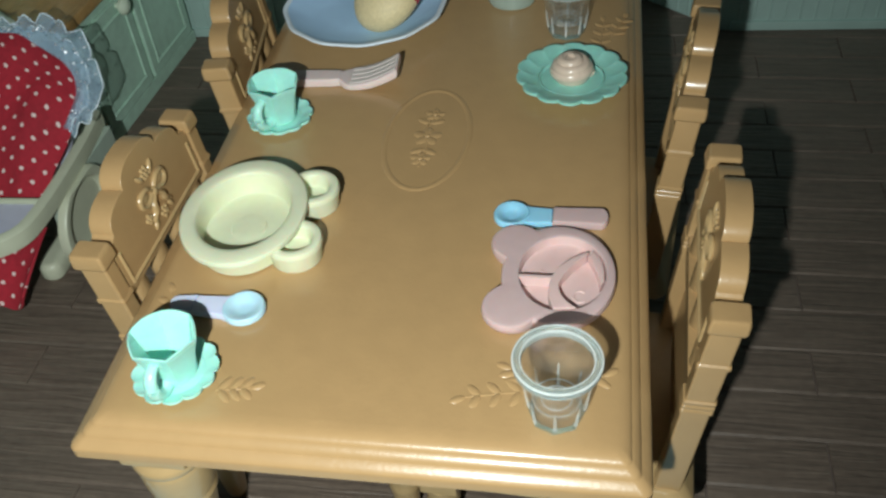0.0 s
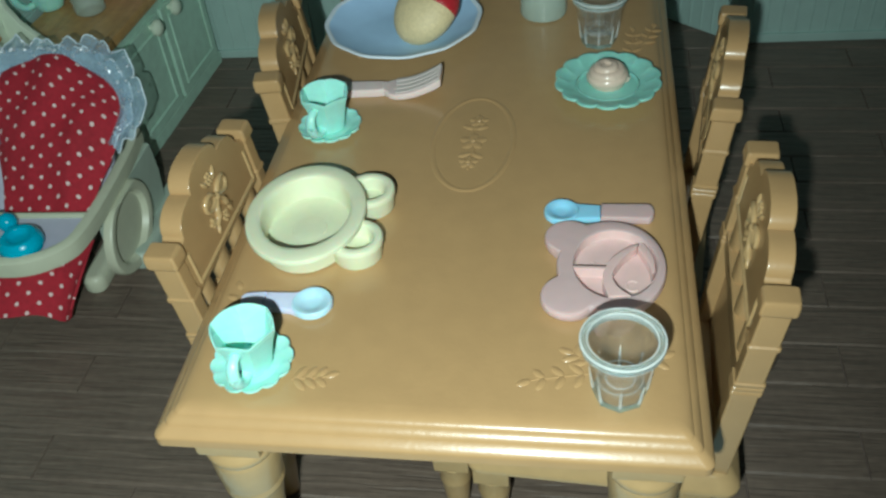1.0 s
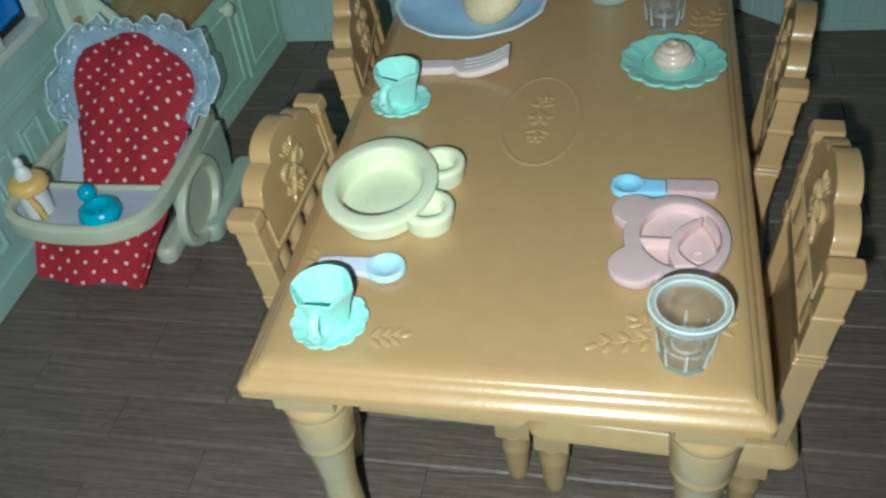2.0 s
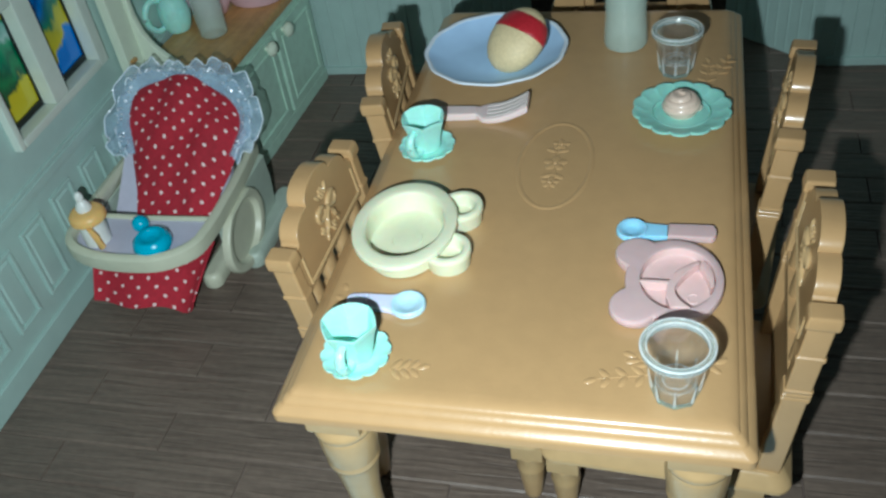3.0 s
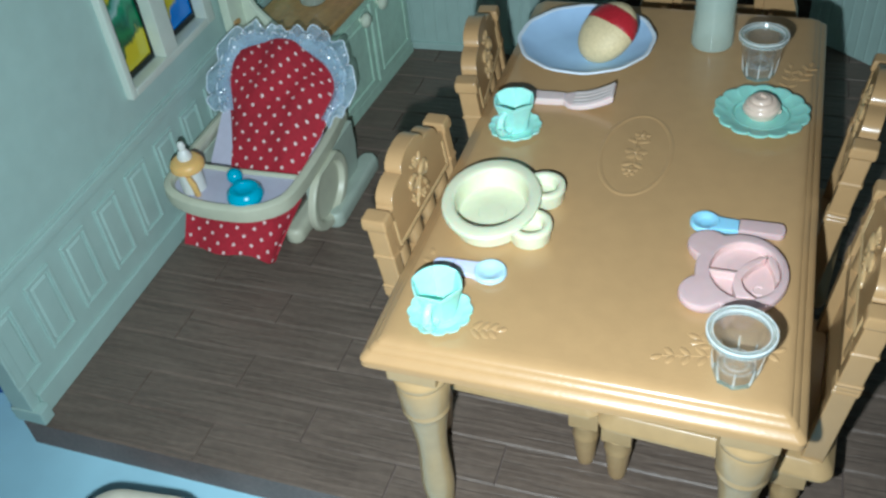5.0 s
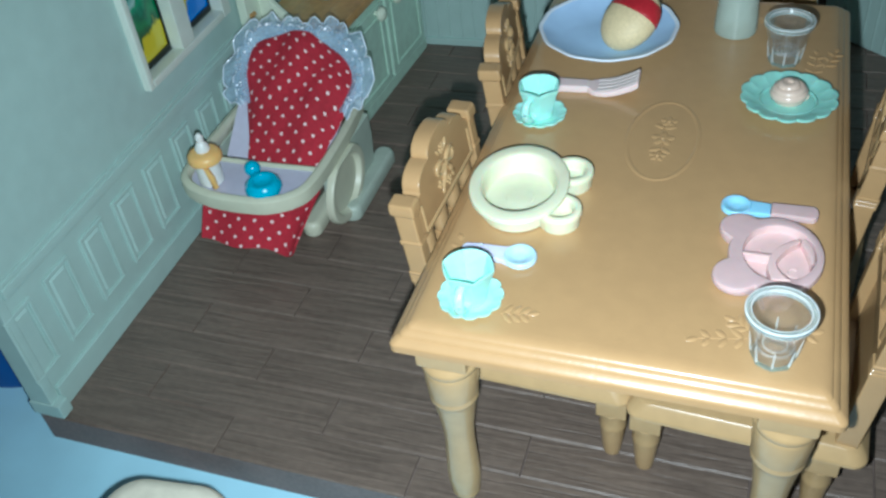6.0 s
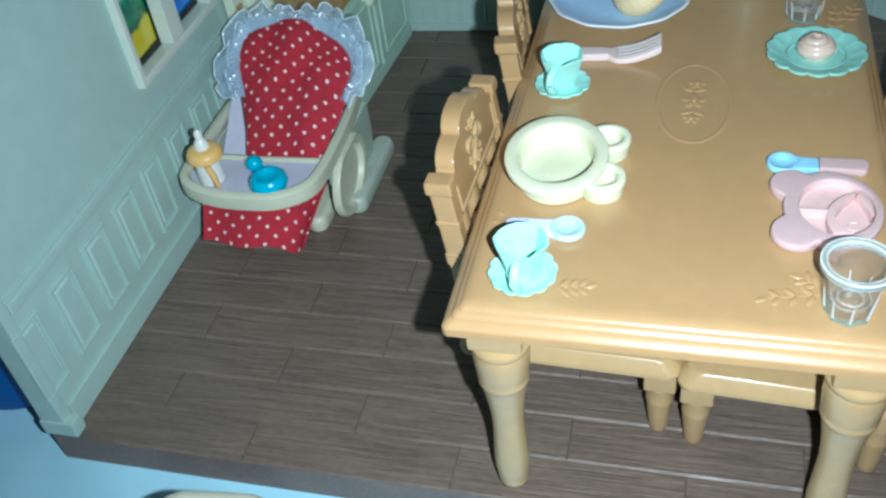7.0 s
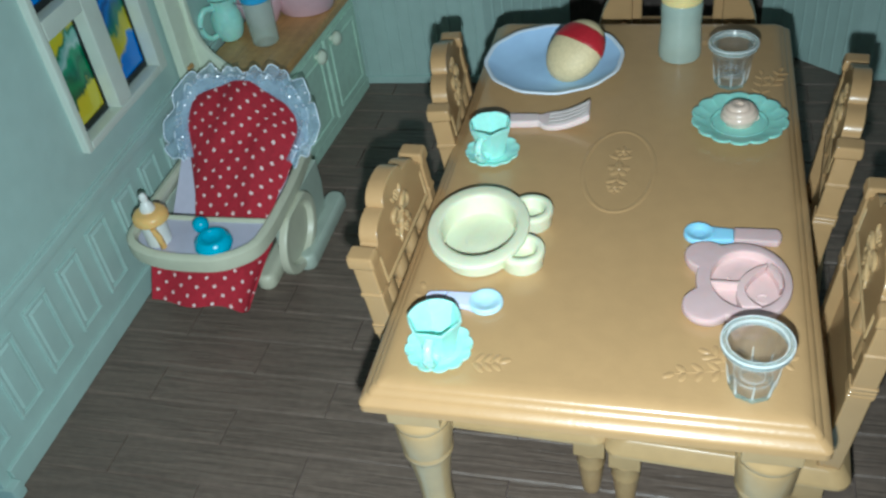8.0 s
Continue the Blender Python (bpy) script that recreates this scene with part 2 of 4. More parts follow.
GLASS_BASE = mat("aqua_clear_foot", (0.50, 0.80, 0.88), 0.08, 0.25, 200, trans=0.8, alpha=0.7, coat=1.0)
SKY_PALE = mat("pale_sky_plastic", (0.50, 0.75, 0.88), 0.35, 0.05, 150, sss=0.1)
LILAC_PALE = mat("pale_lilac_plastic", (0.66, 0.70, 0.90), 0.38, 0.05, 150, sss=0.1)
GREEN, YELLOW = (0.005, 0.23, 0.08), (0.60, 0.54, 0.02)
PANE_A = stained("green_yellow_film", [(0.0, YELLOW), (0.16, YELLOW), (0.2, (0.0, 0.1, 0.04)), (0.3, GREEN), (0.42, (0.0, 0.13, 0.06)), (0.52, (0.02, 0.3, 0.14)), (0.57, (0.38, 0.58, 0.55)), (0.66, (0.16, 0.42, 0.36)), (0.7, (0.0, 0.16, 0.08)), (0.74, YELLOW), (1.0, (0.5, 0.55, 0.05))], -0.18)
PANE_B = stained("blue_green_film", [(0.0, (0.0, 0.2, 0.72)), (0.06, (0.0, 0.22, 0.75)), (0.11, YELLOW), (0.3, (0.45, 0.45, 0.03)), (0.36, (0.01, 0.2, 0.1)), (0.46, (0.0, 0.12, 0.2)), (0.56, (0.0, 0.16, 0.55)), (0.64, (0.0, 0.06, 0.25)), (0.72, (0.0, 0.2, 0.7)), (0.8, (0.0, 0.06, 0.22)), (0.88, (0.02, 0.2, 0.65)), (1.0, (0.02, 0.1, 0.35))], -0.35)

# ---------------------------------------------------------------- shapes, in centimetres


def part(name, bm, material, parent=None, label="", sharp=42):
    """One mesh object of a bmesh in centimetres, under a thing or under a part."""
    bmesh.ops.recalc_face_normals(bm, faces=bm.faces)
    bm.normal_update()
    near = math.cos(radians(sharp))
    area = {f: f.calc_area() for f in bm.faces}
    normals = []
    for f in bm.faces:
        for loop in f.loops:
            n = Vector()
            for g in loop.vert.link_faces:
                if g.normal.dot(f.normal) > near:
                    n += g.normal * area[g]
            normals.append(n.normalized() if n.length > 1e-9 else f.normal.copy())
    for v in bm.verts:
        v.co *= CM
    me = bpy.data.meshes.new(name)
    bm.to_mesh(me)
    bm.free()
    me.materials.append(material)
    me.shade_smooth()
    me.normals_split_custom_set(normals)
    ob = new(name, me)
    if parent:
        ob.parent = parent
    if label:
        ob["label"] = label
    return ob


def thing(name, label, category, x=0, y=0, z=0, rz=0, group="", kind=""):
    """An Empty at a thing's base."""
    ob = new(name)
    ob.empty_display_size = 0.005
    ob.matrix_world = pose(x * CM, y * CM, z * CM, 0, 0, rz)
    return tagged(ob, label, category, group, kind)


def box(x0, x1, y0, y1, z0, z1, bevel=0.0, bm=None, seg=2):
    bm = bm or bmesh.new()
    m = Matrix.LocRotScale(((x0 + x1) / 2, (y0 + y1) / 2, (z0 + z1) / 2), None, (x1 - x0, y1 - y0, z1 - z0))
    got = bmesh.ops.create_cube(bm, size=1, matrix=m)
    if bevel:
        edges = list({e for v in got["verts"] for e in v.link_edges})
        bmesh.ops.bevel(bm, geom=edges, offset=bevel, segments=seg, affect="EDGES", profile=0.6)
    return bm


def loft(rings, bm=None, caps=(True, True), closed=True):
    """Quads between rings of equal counts."""
    bm = bm or bmesh.new()
    made = [[bm.verts.new(p) for p in ring] for ring in rings]
    n = len(made[0])
    for a, b in zip(made, made[1:]):
        for i in range(n if closed else n - 1):
            j = (i + 1) % n
            bm.faces.new((a[i], a[j], b[j], b[i]))
    for use, ring in zip(caps, (made[0], made[-1])):
        if use:
            bm.faces.new(ring)
    return bm


def scallop(r, z, n, lobes, deep):
    """A ring of round lobes that meet in notches."""
    ring = []
    for i in range(n):
        a = 2 * math.pi * i / n
        k = 1 + deep * (2 * abs(math.sin(lobes * a / 2)) ** 0.7 - 1)
        ring.append((r * k * math.cos(a), r * k * math.sin(a), z))
    return ring


def circle(r, z, n=40, x=0.0, y=0.0, lobes=0, deep=0.0, ry=None, turn=0.0, wave=0.0):
    """A ring, lobed by deep of its radius and waving up and down by wave."""
    ring = []
    for i in range(n):
        a = 2 * math.pi * i / n
        k = 1 + deep * math.cos(lobes * a + turn) if lobes else 1
        ring.append((x + r * k * math.cos(a), y + (ry or r) * k * math.sin(a), z + wave * math.cos(lobes * a + turn)))
    return ring


def lathe(profile, n=40, x=0.0, y=0.0, bm=None, caps=(True, True)):
    return loft([circle(r, z, n, x, y) for r, z in profile], bm, caps)


def oblong(w, d, z, r=0.1, n=6, x=0.0, y=0.0):
    """A ring round a rectangle with rounded corners."""
    ring = []
    for k, (sx, sy) in enumerate(((1, 1), (-1, 1), (-1, -1), (1, -1))):
        for i in range(n + 1):
            a = math.pi / 2 * (k + i / n)
            ring.append((x + sx * (w / 2 - r) + r * math.cos(a), y + sy * (d / 2 - r) + r * math.sin(a), z))
    return ring


def tube(path, r, n=10, bm=None, flat=1.0, caps=True):
    """A round bar along a path; r may be a list. flat squeezes it along its own upright."""
    pts = [Vector(p) for p in path]
    rings = []
    for i, p in enumerate(pts):
        ahead = (pts[min(i + 1, len(pts) - 1)] - pts[max(i - 1, 0)]).normalized()
        side = ahead.cross(Vector((0, 0, 1)))
        side = side.normalized() if side.length > 1e-4 else Vector((1, 0, 0))
        up = side.cross(ahead)
        rad = r[i] if isinstance(r, (list, tuple)) else r
        rings.append([p + rad * (math.cos(2 * math.pi * k / n) * side + flat * math.sin(2 * math.pi * k / n) * up) for k in range(n)])
    return loft(rings, bm, (caps, caps))


def curve_through(pts, steps=6):
    """A smooth path through a few points."""
    v = [Vector(p) for p in pts]
    v = [2 * v[0] - v[1]] + v + [2 * v[-1] - v[-2]]
    out = []
    for i in range(1, len(v) - 2):
        for k in range(steps):
            t = k / steps
            a, b, c, d = v[i - 1 : i + 3]
            out.append(0.5 * ((2 * b) + (c - a) * t + (2 * a - 5 * b + 4 * c - d) * t * t + (3 * b - a - 3 * c + d) * t**3))
    return out + [v[-2]]


def evenly(path, n):
    """The same path in n points at even steps."""
    at = [0.0]
    for a, b in zip(path, path[1:]):
        at.append(at[-1] + (b - a).length)
    return [Vector([float(np.interp(at[-1] * i / (n - 1), at, [p[k] for p in path])) for k in range(3)]) for i in range(n)]


def blob(x, y, z, rx, ry, rz, bm=None, turn=0.0, u=12, v=8, tip=None):
    """A rounded lump, turned about z, or laid by the matrix tip."""
    bm = bm or bmesh.new()
    m = Matrix.Translation((x, y, z)) @ (tip or Matrix.Rotation(turn, 4, "Z")) @ Matrix.Diagonal((rx, ry, rz, 1))
    bmesh.ops.create_uvsphere(bm, u_segments=u, v_segments=v, radius=1, matrix=m)
    return bm


def slab(outline, z0, z1, bevel=0.05, bm=None, seg=2):
    """A flat piece of any outline, its upper and lower rims rounded."""
    bm = bm or bmesh.new()
    base = bm.faces.new([bm.verts.new((x, y, z0)) for x, y in outline])
    got = bmesh.ops.extrude_face_region(bm, geom=[base])
    top = [g for g in got["geom"] if isinstance(g, bmesh.types.BMVert)]
    bmesh.ops.translate(bm, verts=top, vec=(0, 0, z1 - z0))
    if bevel:
        rims = [e for e in bm.edges if abs(e.verts[0].co.z - e.verts[1].co.z) < 1e-6]
        bmesh.ops.bevel(bm, geom=rims, offset=bevel, segments=seg, affect="EDGES", profile=0.5, clamp_overlap=True)
    return bm


def apply(bm, m):
    bmesh.ops.transform(bm, matrix=m, verts=bm.verts)
    return bm


def sheet(rows, thick, bm=None):
    """Cloth or film: a grid of points with a back side, and a UV map in centimetres along it."""
    bm = bm or bmesh.new()
    uv = bm.loops.layers.uv.new("cloth")
    grid = [[bm.verts.new(p) for p in row] for row in rows]
    place = {}
    for i, row in enumerate(rows):
        mid = len(row) // 2
        for j, p in enumerate(row):
            u = math.copysign((Vector(p) - Vector(row[mid])).length, j - mid)
            w = sum((Vector(rows[k + 1][mid]) - Vector(rows[k][mid])).length for k in range(i))
            place[grid[i][j]] = (u + 10, w + 10)
    for a, b in zip(grid, grid[1:]):
        for j in range(len(a) - 1):
            f = bm.faces.new((a[j], a[j + 1], b[j + 1], b[j]))
            for loop in f.loops:
                loop[uv].uv = place[loop.vert]
    bmesh.ops.recalc_face_normals(bm, faces=bm.faces)
    bmesh.ops.solidify(bm, geom=bm.faces[:], thickness=thick)
    return bm


# ---------------------------------------------------------------- the toy house
BAY_L, BAY_R, BAY_DEEP = -6.0, 7.1, 2.65
WALL_X, BACK_Y, FRONT_Y, RIGHT_X = -14.36, 21.2, 0.45, 15.0
BACK_TURN = 2.4


def ground():
    bm = bmesh.new()
    bmesh.ops.create_grid(bm, x_segments=40, y_segments=40, size=26)
    for v in bm.verts:
        v.co.z = -1.0 - 0.03 * (1 + noise.noise(v.co * 0.1)) * (v.co.y < -6)
    tagged(part("ground", bm, BLUE_SHEET), "pale blue smooth sheet under the toy house", "sheet", kind="structure")


def floor():
    bm = box(WALL_X - 0.5, RIGHT_X + 0.5, FRONT_Y + 0.02, BACK_Y + 1.6, -1.0, -0.05, 0.04)
    box(BAY_L - 0.3, BAY_R + 0.4, BACK_Y + 1.6, BACK_Y + 3.4, -1.0, -0.05, 0.0, bm)
    ob = part("floor", bm, GROOVE)
    tagged(ob, "dark grey-brown moulded plank floor of the toy house", "floor", kind="structure")
    return ob


def wall_left():
    """The wall with its dado of raised panels; the window's opening goes through it."""
    y0, y1, z1 = FRONT_Y + 0.15, BACK_Y + 0.6, 15.0
    x0, x1 = WALL_X - 0.55, WALL_X
    wy0, wy1, wz0, wz1 = 8.1, 12.5, 5.45, 11.2
    bm = bmesh.new()
    box(x0, x1, y0, wy0, 0, z1, bm=bm)
    box(x0, x1, wy1, y1, 0, z1, bm=bm)
    box(x0, x1, wy0, wy1, 0, wz0, bm=bm)
    box(x0, x1, wy0, wy1, wz1, z1, bm=bm)
    wall = tagged(part("wall_left", bm, WALL), "pale mint plastic wall with moulded dado panels", "wall", kind="structure")
    part("end_post", box(x0 - 0.05, x1 + 0.08, y0 - 0.12, y0 + 0.2, 0.02, z1, 0.06), WALL, wall)
    part("end_foot", box(x0 - 0.1, x1 + 0.32, y0 - 0.16, y0 + 0.25, 0.0, 0.5, 0.07), WALL, wall)
    part("baseboard", box(x1 - 0.01, x1 + 0.12, y0 + 0.25, y1 - 0.6, 0.003, 0.75, 0.05), WALL, wall)
    rail = bmesh.new()
    box(x1 - 0.01, x1 + 0.14, y0 + 0.2, y1 - 0.6, 3.98, 4.3, 0.06, rail)
    box(x1 - 0.01, x1 + 0.08, y0 + 0.2, y1 - 0.6, 4.3, 4.42, 0.03, rail)
    part("dado_rail", rail, WALL, wall)
    for i in range(11):
        a = 2.0 + 1.56 * (i - 1)
        dado_panel(wall, x1, a, a + 1.02, 1.3, 3.52)
    return wall


def dado_panel(wall, x, a, b, c, d):
    """A raised moulding round a sunk field, with a flat raised middle."""
    bm = bmesh.new()
    w = 0.12
    for y0, y1, z0, z1 in ((a, b, d - w, d), (a, b, c, c + w), (a, a + w, c + w, d - w), (b - w, b, c + w, d - w)):
        box(x - 0.01, x + 0.09, y0, y1, z0, z1, 0.04, bm, 2)
    box(x - 0.06, x + 0.06, a + 0.19, b - 0.19, c + 0.2, d - 0.2, 0.055, bm, 1)
    part("dado_panel", bm, WALL, wall)


def beads(x0, x1, z0, z1, step=0.46):
    """Upright half-round beads on a wall that faces -y."""
    bm = bmesh.new()
    n = int((x1 - x0) / step)
    for i in range(n):
        x = x0 + (i + 0.5) * (x1 - x0) / n
        ring = lambda z: [(x + 0.05 * math.cos(a), 0.004 - 0.035 * math.sin(a), z) for a in (math.pi * k / 6 for k in range(7))]  # noqa: E731
        loft([ring(z0), ring(z1)], bm)
    return bm


def back_wall():
    """Beaded walls either side of a bay with splayed sides and a dark door at its back; all stands a little askew."""
    turn = pose(0, 0, 0, 0, 0, BACK_TURN)
    wall = tagged(part("wall_back", apply(wall_run(), turn), WALL), "pale mint plastic back wall with upright beading", "wall", kind="structure")
    wall.location = (0, BACK_Y * CM, 0)
    for a, b in ((-14.2, BAY_L - 0.03), (BAY_R + 0.03, RIGHT_X + 0.1)):
        part("baseboard", apply(box(a + 0.25, b, -0.1, 0.01, 0.003, 0.32, 0.05), turn), WALL, wall)
        part("beading", apply(beads(a + 0.25, b - 0.1, 0.34, 12.0), turn), WALL, wall)
    for x0, x1 in ((BAY_L, -3.05), (BAY_R, 4.1)):
        long = math.hypot(x1 - x0, BAY_DEEP)
        ang = math.degrees(math.atan2(BAY_DEEP, x1 - x0))
        side = pose(x0, 0.02, 0, 0, 0, ang) if x0 < 0 else pose(x0, 0.02, 0, 0, 0, ang) @ Matrix.Diagonal((1, -1, 1, 1))
        leaf_side = turn @ side
        panel = part("splayed_side", apply(box(0.0, long, 0.0, 0.3, 0.003, 12.0, 0.05), leaf_side), WALL, wall)
        part("beading", apply(beads(0.2, long - 0.25, 0.1, 11.9, 0.41), leaf_side), WALL, panel)
    door = tagged(part("door_1", apply(box(-3.1, 4.15, BAY_DEEP, BAY_DEEP + 0.3, 0.01, 12.0, 0.03), turn), DOOR), "dark brown closed door at the back of a bay", "door", kind="structure")
    door.location = (0, BACK_Y * CM, 0)
    for k in range(3):
        x = -2.5 + 2.15 * k
        part("door_panel", apply(box(x, x + 1.7, BAY_DEEP - 0.05, BAY_DEEP + 0.05, 0.8, 5.2, 0.04), turn), DOOR, door)


def wall_run():
    bm = bmesh.new()
    box(-14.6, BAY_L, 0, 0.5, 0, 15, bm=bm)
    box(BAY_R, RIGHT_X + 0.6, 0, 0.5, 0, 15, bm=bm)
    box(BAY_L, BAY_R, 0, 0.5, 12, 15, bm=bm)
    return bm


def wall_right():
    bm = box(RIGHT_X, RIGHT_X + 0.5, FRONT_Y + 0.15, BACK_Y + 0.6, 0, 15)
    tagged(part("wall_right", bm, WALL), "plain pale mint plastic side wall", "wall", kind="structure")


def window():
    """Ivory cross-barred frame, proud of the wall, over four panes of printed film."""
    x = WALL_X
    win = thing("window_1", "ivory toy window with glossy coloured landscape panes", "window", x, 0, 0, kind="structure")
    y0, y1, z0, z1 = 7.97, 12.78, 5.3, 11.4
    bars = [(y0, 8.2, z0, z1), (12.34, y1, z0, z1), (9.9, 10.58, 5.56, z1 - 0.3), (8.2, 12.34, z0, 5.56), (8.2, 12.34, z1 - 0.3, z1), (8.2, 9.9, 8.55, 9.1), (10.58, 12.34, 8.55, 9.1)]
    fr = bmesh.new()
    for a, b, c, d in bars:
        box(-0.2, 0.23, a, b, c, d, 0.06, fr)
    part("window_frame", fr, FRAME, win)
    for k, (a, b, c, d) in enumerate(((8.2, 9.9, 5.56, 8.55), (10.58, 12.34, 5.56, 8.55), (8.2, 9.9, 9.1, 11.1), (10.58, 12.34, 9.1, 11.1))):
        # flat black strips stand in for the shade of the pane's recess
        rim = bmesh.new()
        for p, q, r, s in ((a, b, c, c + 0.17), (a, b, d - 0.05, d), (a, a + 0.42, c + 0.17, d - 0.05), (b - 0.02, b, c + 0.17, d - 0.05)):
            box(-0.3, -0.2, p, q, r, s, bm=rim)
        pane = part("pane", film(a, b, c, d), PANE_A if k in (0, 3) else PANE_B, win, "glossy green and yellow film" if k in (0, 3) else "glossy blue and green film")
        part("rim", rim, PANE_SHADE, pane)


def film(a, b, c, d):
    bm = bmesh.new()
    uv = bm.loops.layers.uv.new("cloth")
    n = 10
    grid = []
    for i in range(n + 1):
        grid.append([])
        for j in range(n + 1):
            y, z = a + (b - a) * j / n, c + (d - c) * i / n
            grid[-1].append(bm.verts.new((-0.26 + 0.03 * noise.noise((y * 1.3, z * 1.3, 0)), y, z)))
    for i in range(n):
        for j in range(n):
            f = bm.faces.new((grid[i][j], grid[i][j + 1], grid[i + 1][j + 1], grid[i + 1][j]))
            for loop, (p, q) in zip(f.loops, ((j, i), (j + 1, i), (j + 1, i + 1), (j, i + 1))):
                loop[uv].uv = (p / n, q / n)
    return bm


ground()
FLOOR_OB = floor()
wall_left()
back_wall()
wall_right()
window()

# ---------------------------------------------------------------- dining table
TOP = 6.18


def leaf(bm, x, y, ang, long=0.25, wide=0.12):
    blob(x + 0.5 * long * math.cos(ang), y + 0.5 * long * math.sin(ang), TOP, long * 0.55, wide * 0.55, 0.022, bm, ang, 10, 6)


def vine(bm, x, y, ang, length, n):
    """Two rows of slim leaves along a thin stem, raised from the top."""
    c, sn = math.cos(ang), math.sin(ang)
    tube([(x + length * k / 6 * c, y + length * k / 6 * sn, TOP - 0.008) for k in range(7)], 0.02, 6, bm)
    for i in range(n):
        q = length * (i + 0.3) / n
        for side in (0.95, -0.95):
            leaf(bm, x + q * c, y + q * sn, ang + side + 0.2 * math.sin(3.1 * i), 0.27 - 0.02 * i, 0.115)
    leaf(bm, x + length * c, y + length * sn, ang + 0.3, 0.22, 0.11)


def table():
    w, l = 8.0, 14.2
    t = thing("dining_table", "tan plastic toy dining table with turned legs and embossed flowers", "table", 0, 0, 0)
    prof = [(0.32, 5.62), (0.06, 5.63), (0.0, 5.68), (0.0, 5.82), (0.02, 5.86), (0.06, 5.895), (0.11, 5.935), (0.15, 5.955), (0.165, 5.985), (0.19, 6.02), (0.24, 6.06), (0.28, 6.075), (0.295, 6.1), (0.33, 6.13), (0.39, 6.155), (0.47, 6.172), (0.6, 6.18)]
    part("tabletop", loft([oblong(w - 2 * i, l - 2 * i, z, max(0.05, 0.14 - i * 0.1), 4, 0, l / 2) for i, z in prof]), TAN, t, sharp=27)
    leg_prof = [(0.16, 0.0), (0.23, 0.03), (0.26, 0.1), (0.29, 0.2), (0.35, 0.27), (0.365, 0.34), (0.345, 0.41), (0.375, 0.5), (0.405, 0.8), (0.41, 1.0), (0.395, 1.4), (0.37, 1.9), (0.36, 2.25), (0.38, 2.65), (0.435, 3.1), (0.5, 3.5), (0.53, 3.6), (0.56, 3.64), (0.565, 3.72), (0.54, 3.77), (0.57, 3.86), (0.605, 4.2), (0.61, 4.48), (0.585, 4.56), (0.63, 4.62), (0.65, 4.7), (0.63, 4.78), (0.58, 4.82), (0.55, 4.9)]
    for x in (-3.17, 3.17):
        for y in (0.92, l - 0.92):
            leg = part("leg", lathe([(r * 0.91, z) for r, z in leg_prof], 36, x, y), TAN_PALE, t)
            part("leg_block", box(x - 0.52, x + 0.52, y - 0.52, y + 0.52, 4.88, 5.64, 0.07), TAN_PALE, leg)
    bm = bmesh.new()
    ring = [(0.05 + 0.77 * math.cos(a), 6.98 + 1.5 * math.sin(a), TOP + 0.004) for a in (2 * math.pi * k / 64 for k in range(65))]
    tube(ring, 0.055, 8, bm, 0.3, caps=False)
    part("oval_moulding", bm, TAN, t)
    bm = bmesh.new()
    for x, y, r in ((0.1, 7.68, 0.13), (0.05, 7.0, 0.18), (0.02, 6.33, 0.13)):
        for k in range(5):
            leaf(bm, x, y, k * 2 * math.pi / 5 + 0.3, r * 1.5, r * 1.0)
        blob(x, y, TOP, 0.06, 0.06, 0.04, bm)
    for y, a in ((7.4, 0.4), (7.4, 2.7), (6.62, 3.6), (6.62, 5.7)):
        leaf(bm, 0.05, y, a, 0.27, 0.13)
    tube([(0.02, 6.1, TOP - 0.008), (0.1, 6.6, TOP - 0.008), (0.0, 7.3, TOP - 0.008), (0.08, 7.9, TOP - 0.008)], 0.022, 6, bm)
    part("flower_relief", bm, TAN, t)
    for x, y, ang, length, n in ((2.3, 1.3, math.pi + 0.2, 0.85, 3), (-2.05, 0.95, 0.15, 0.5, 3), (3.15, 1.6, 0.3, 0.2, 1), (2.3, 1.5, 2.5, 0.3, 2), (-3.2, 2.1, 1.8, 0.7, 2), (3.1, 9.9, 1.5, 1.3, 4), (3.35, 10.6, 1.2, 0.8, 3), (-3.0, 12.3, -1.5, 2.0, 6), (3.05, 12.6, 3.0, 1.4, 5)):
        bm = bmesh.new()
        vine(bm, x, y, ang, length, n)
        part("vine_relief", bm, TAN, t)


table()

# ---------------------------------------------------------------- chairs


def lean(z):
    return -2.3 - max(0.0, z - 2.6) * 0.117


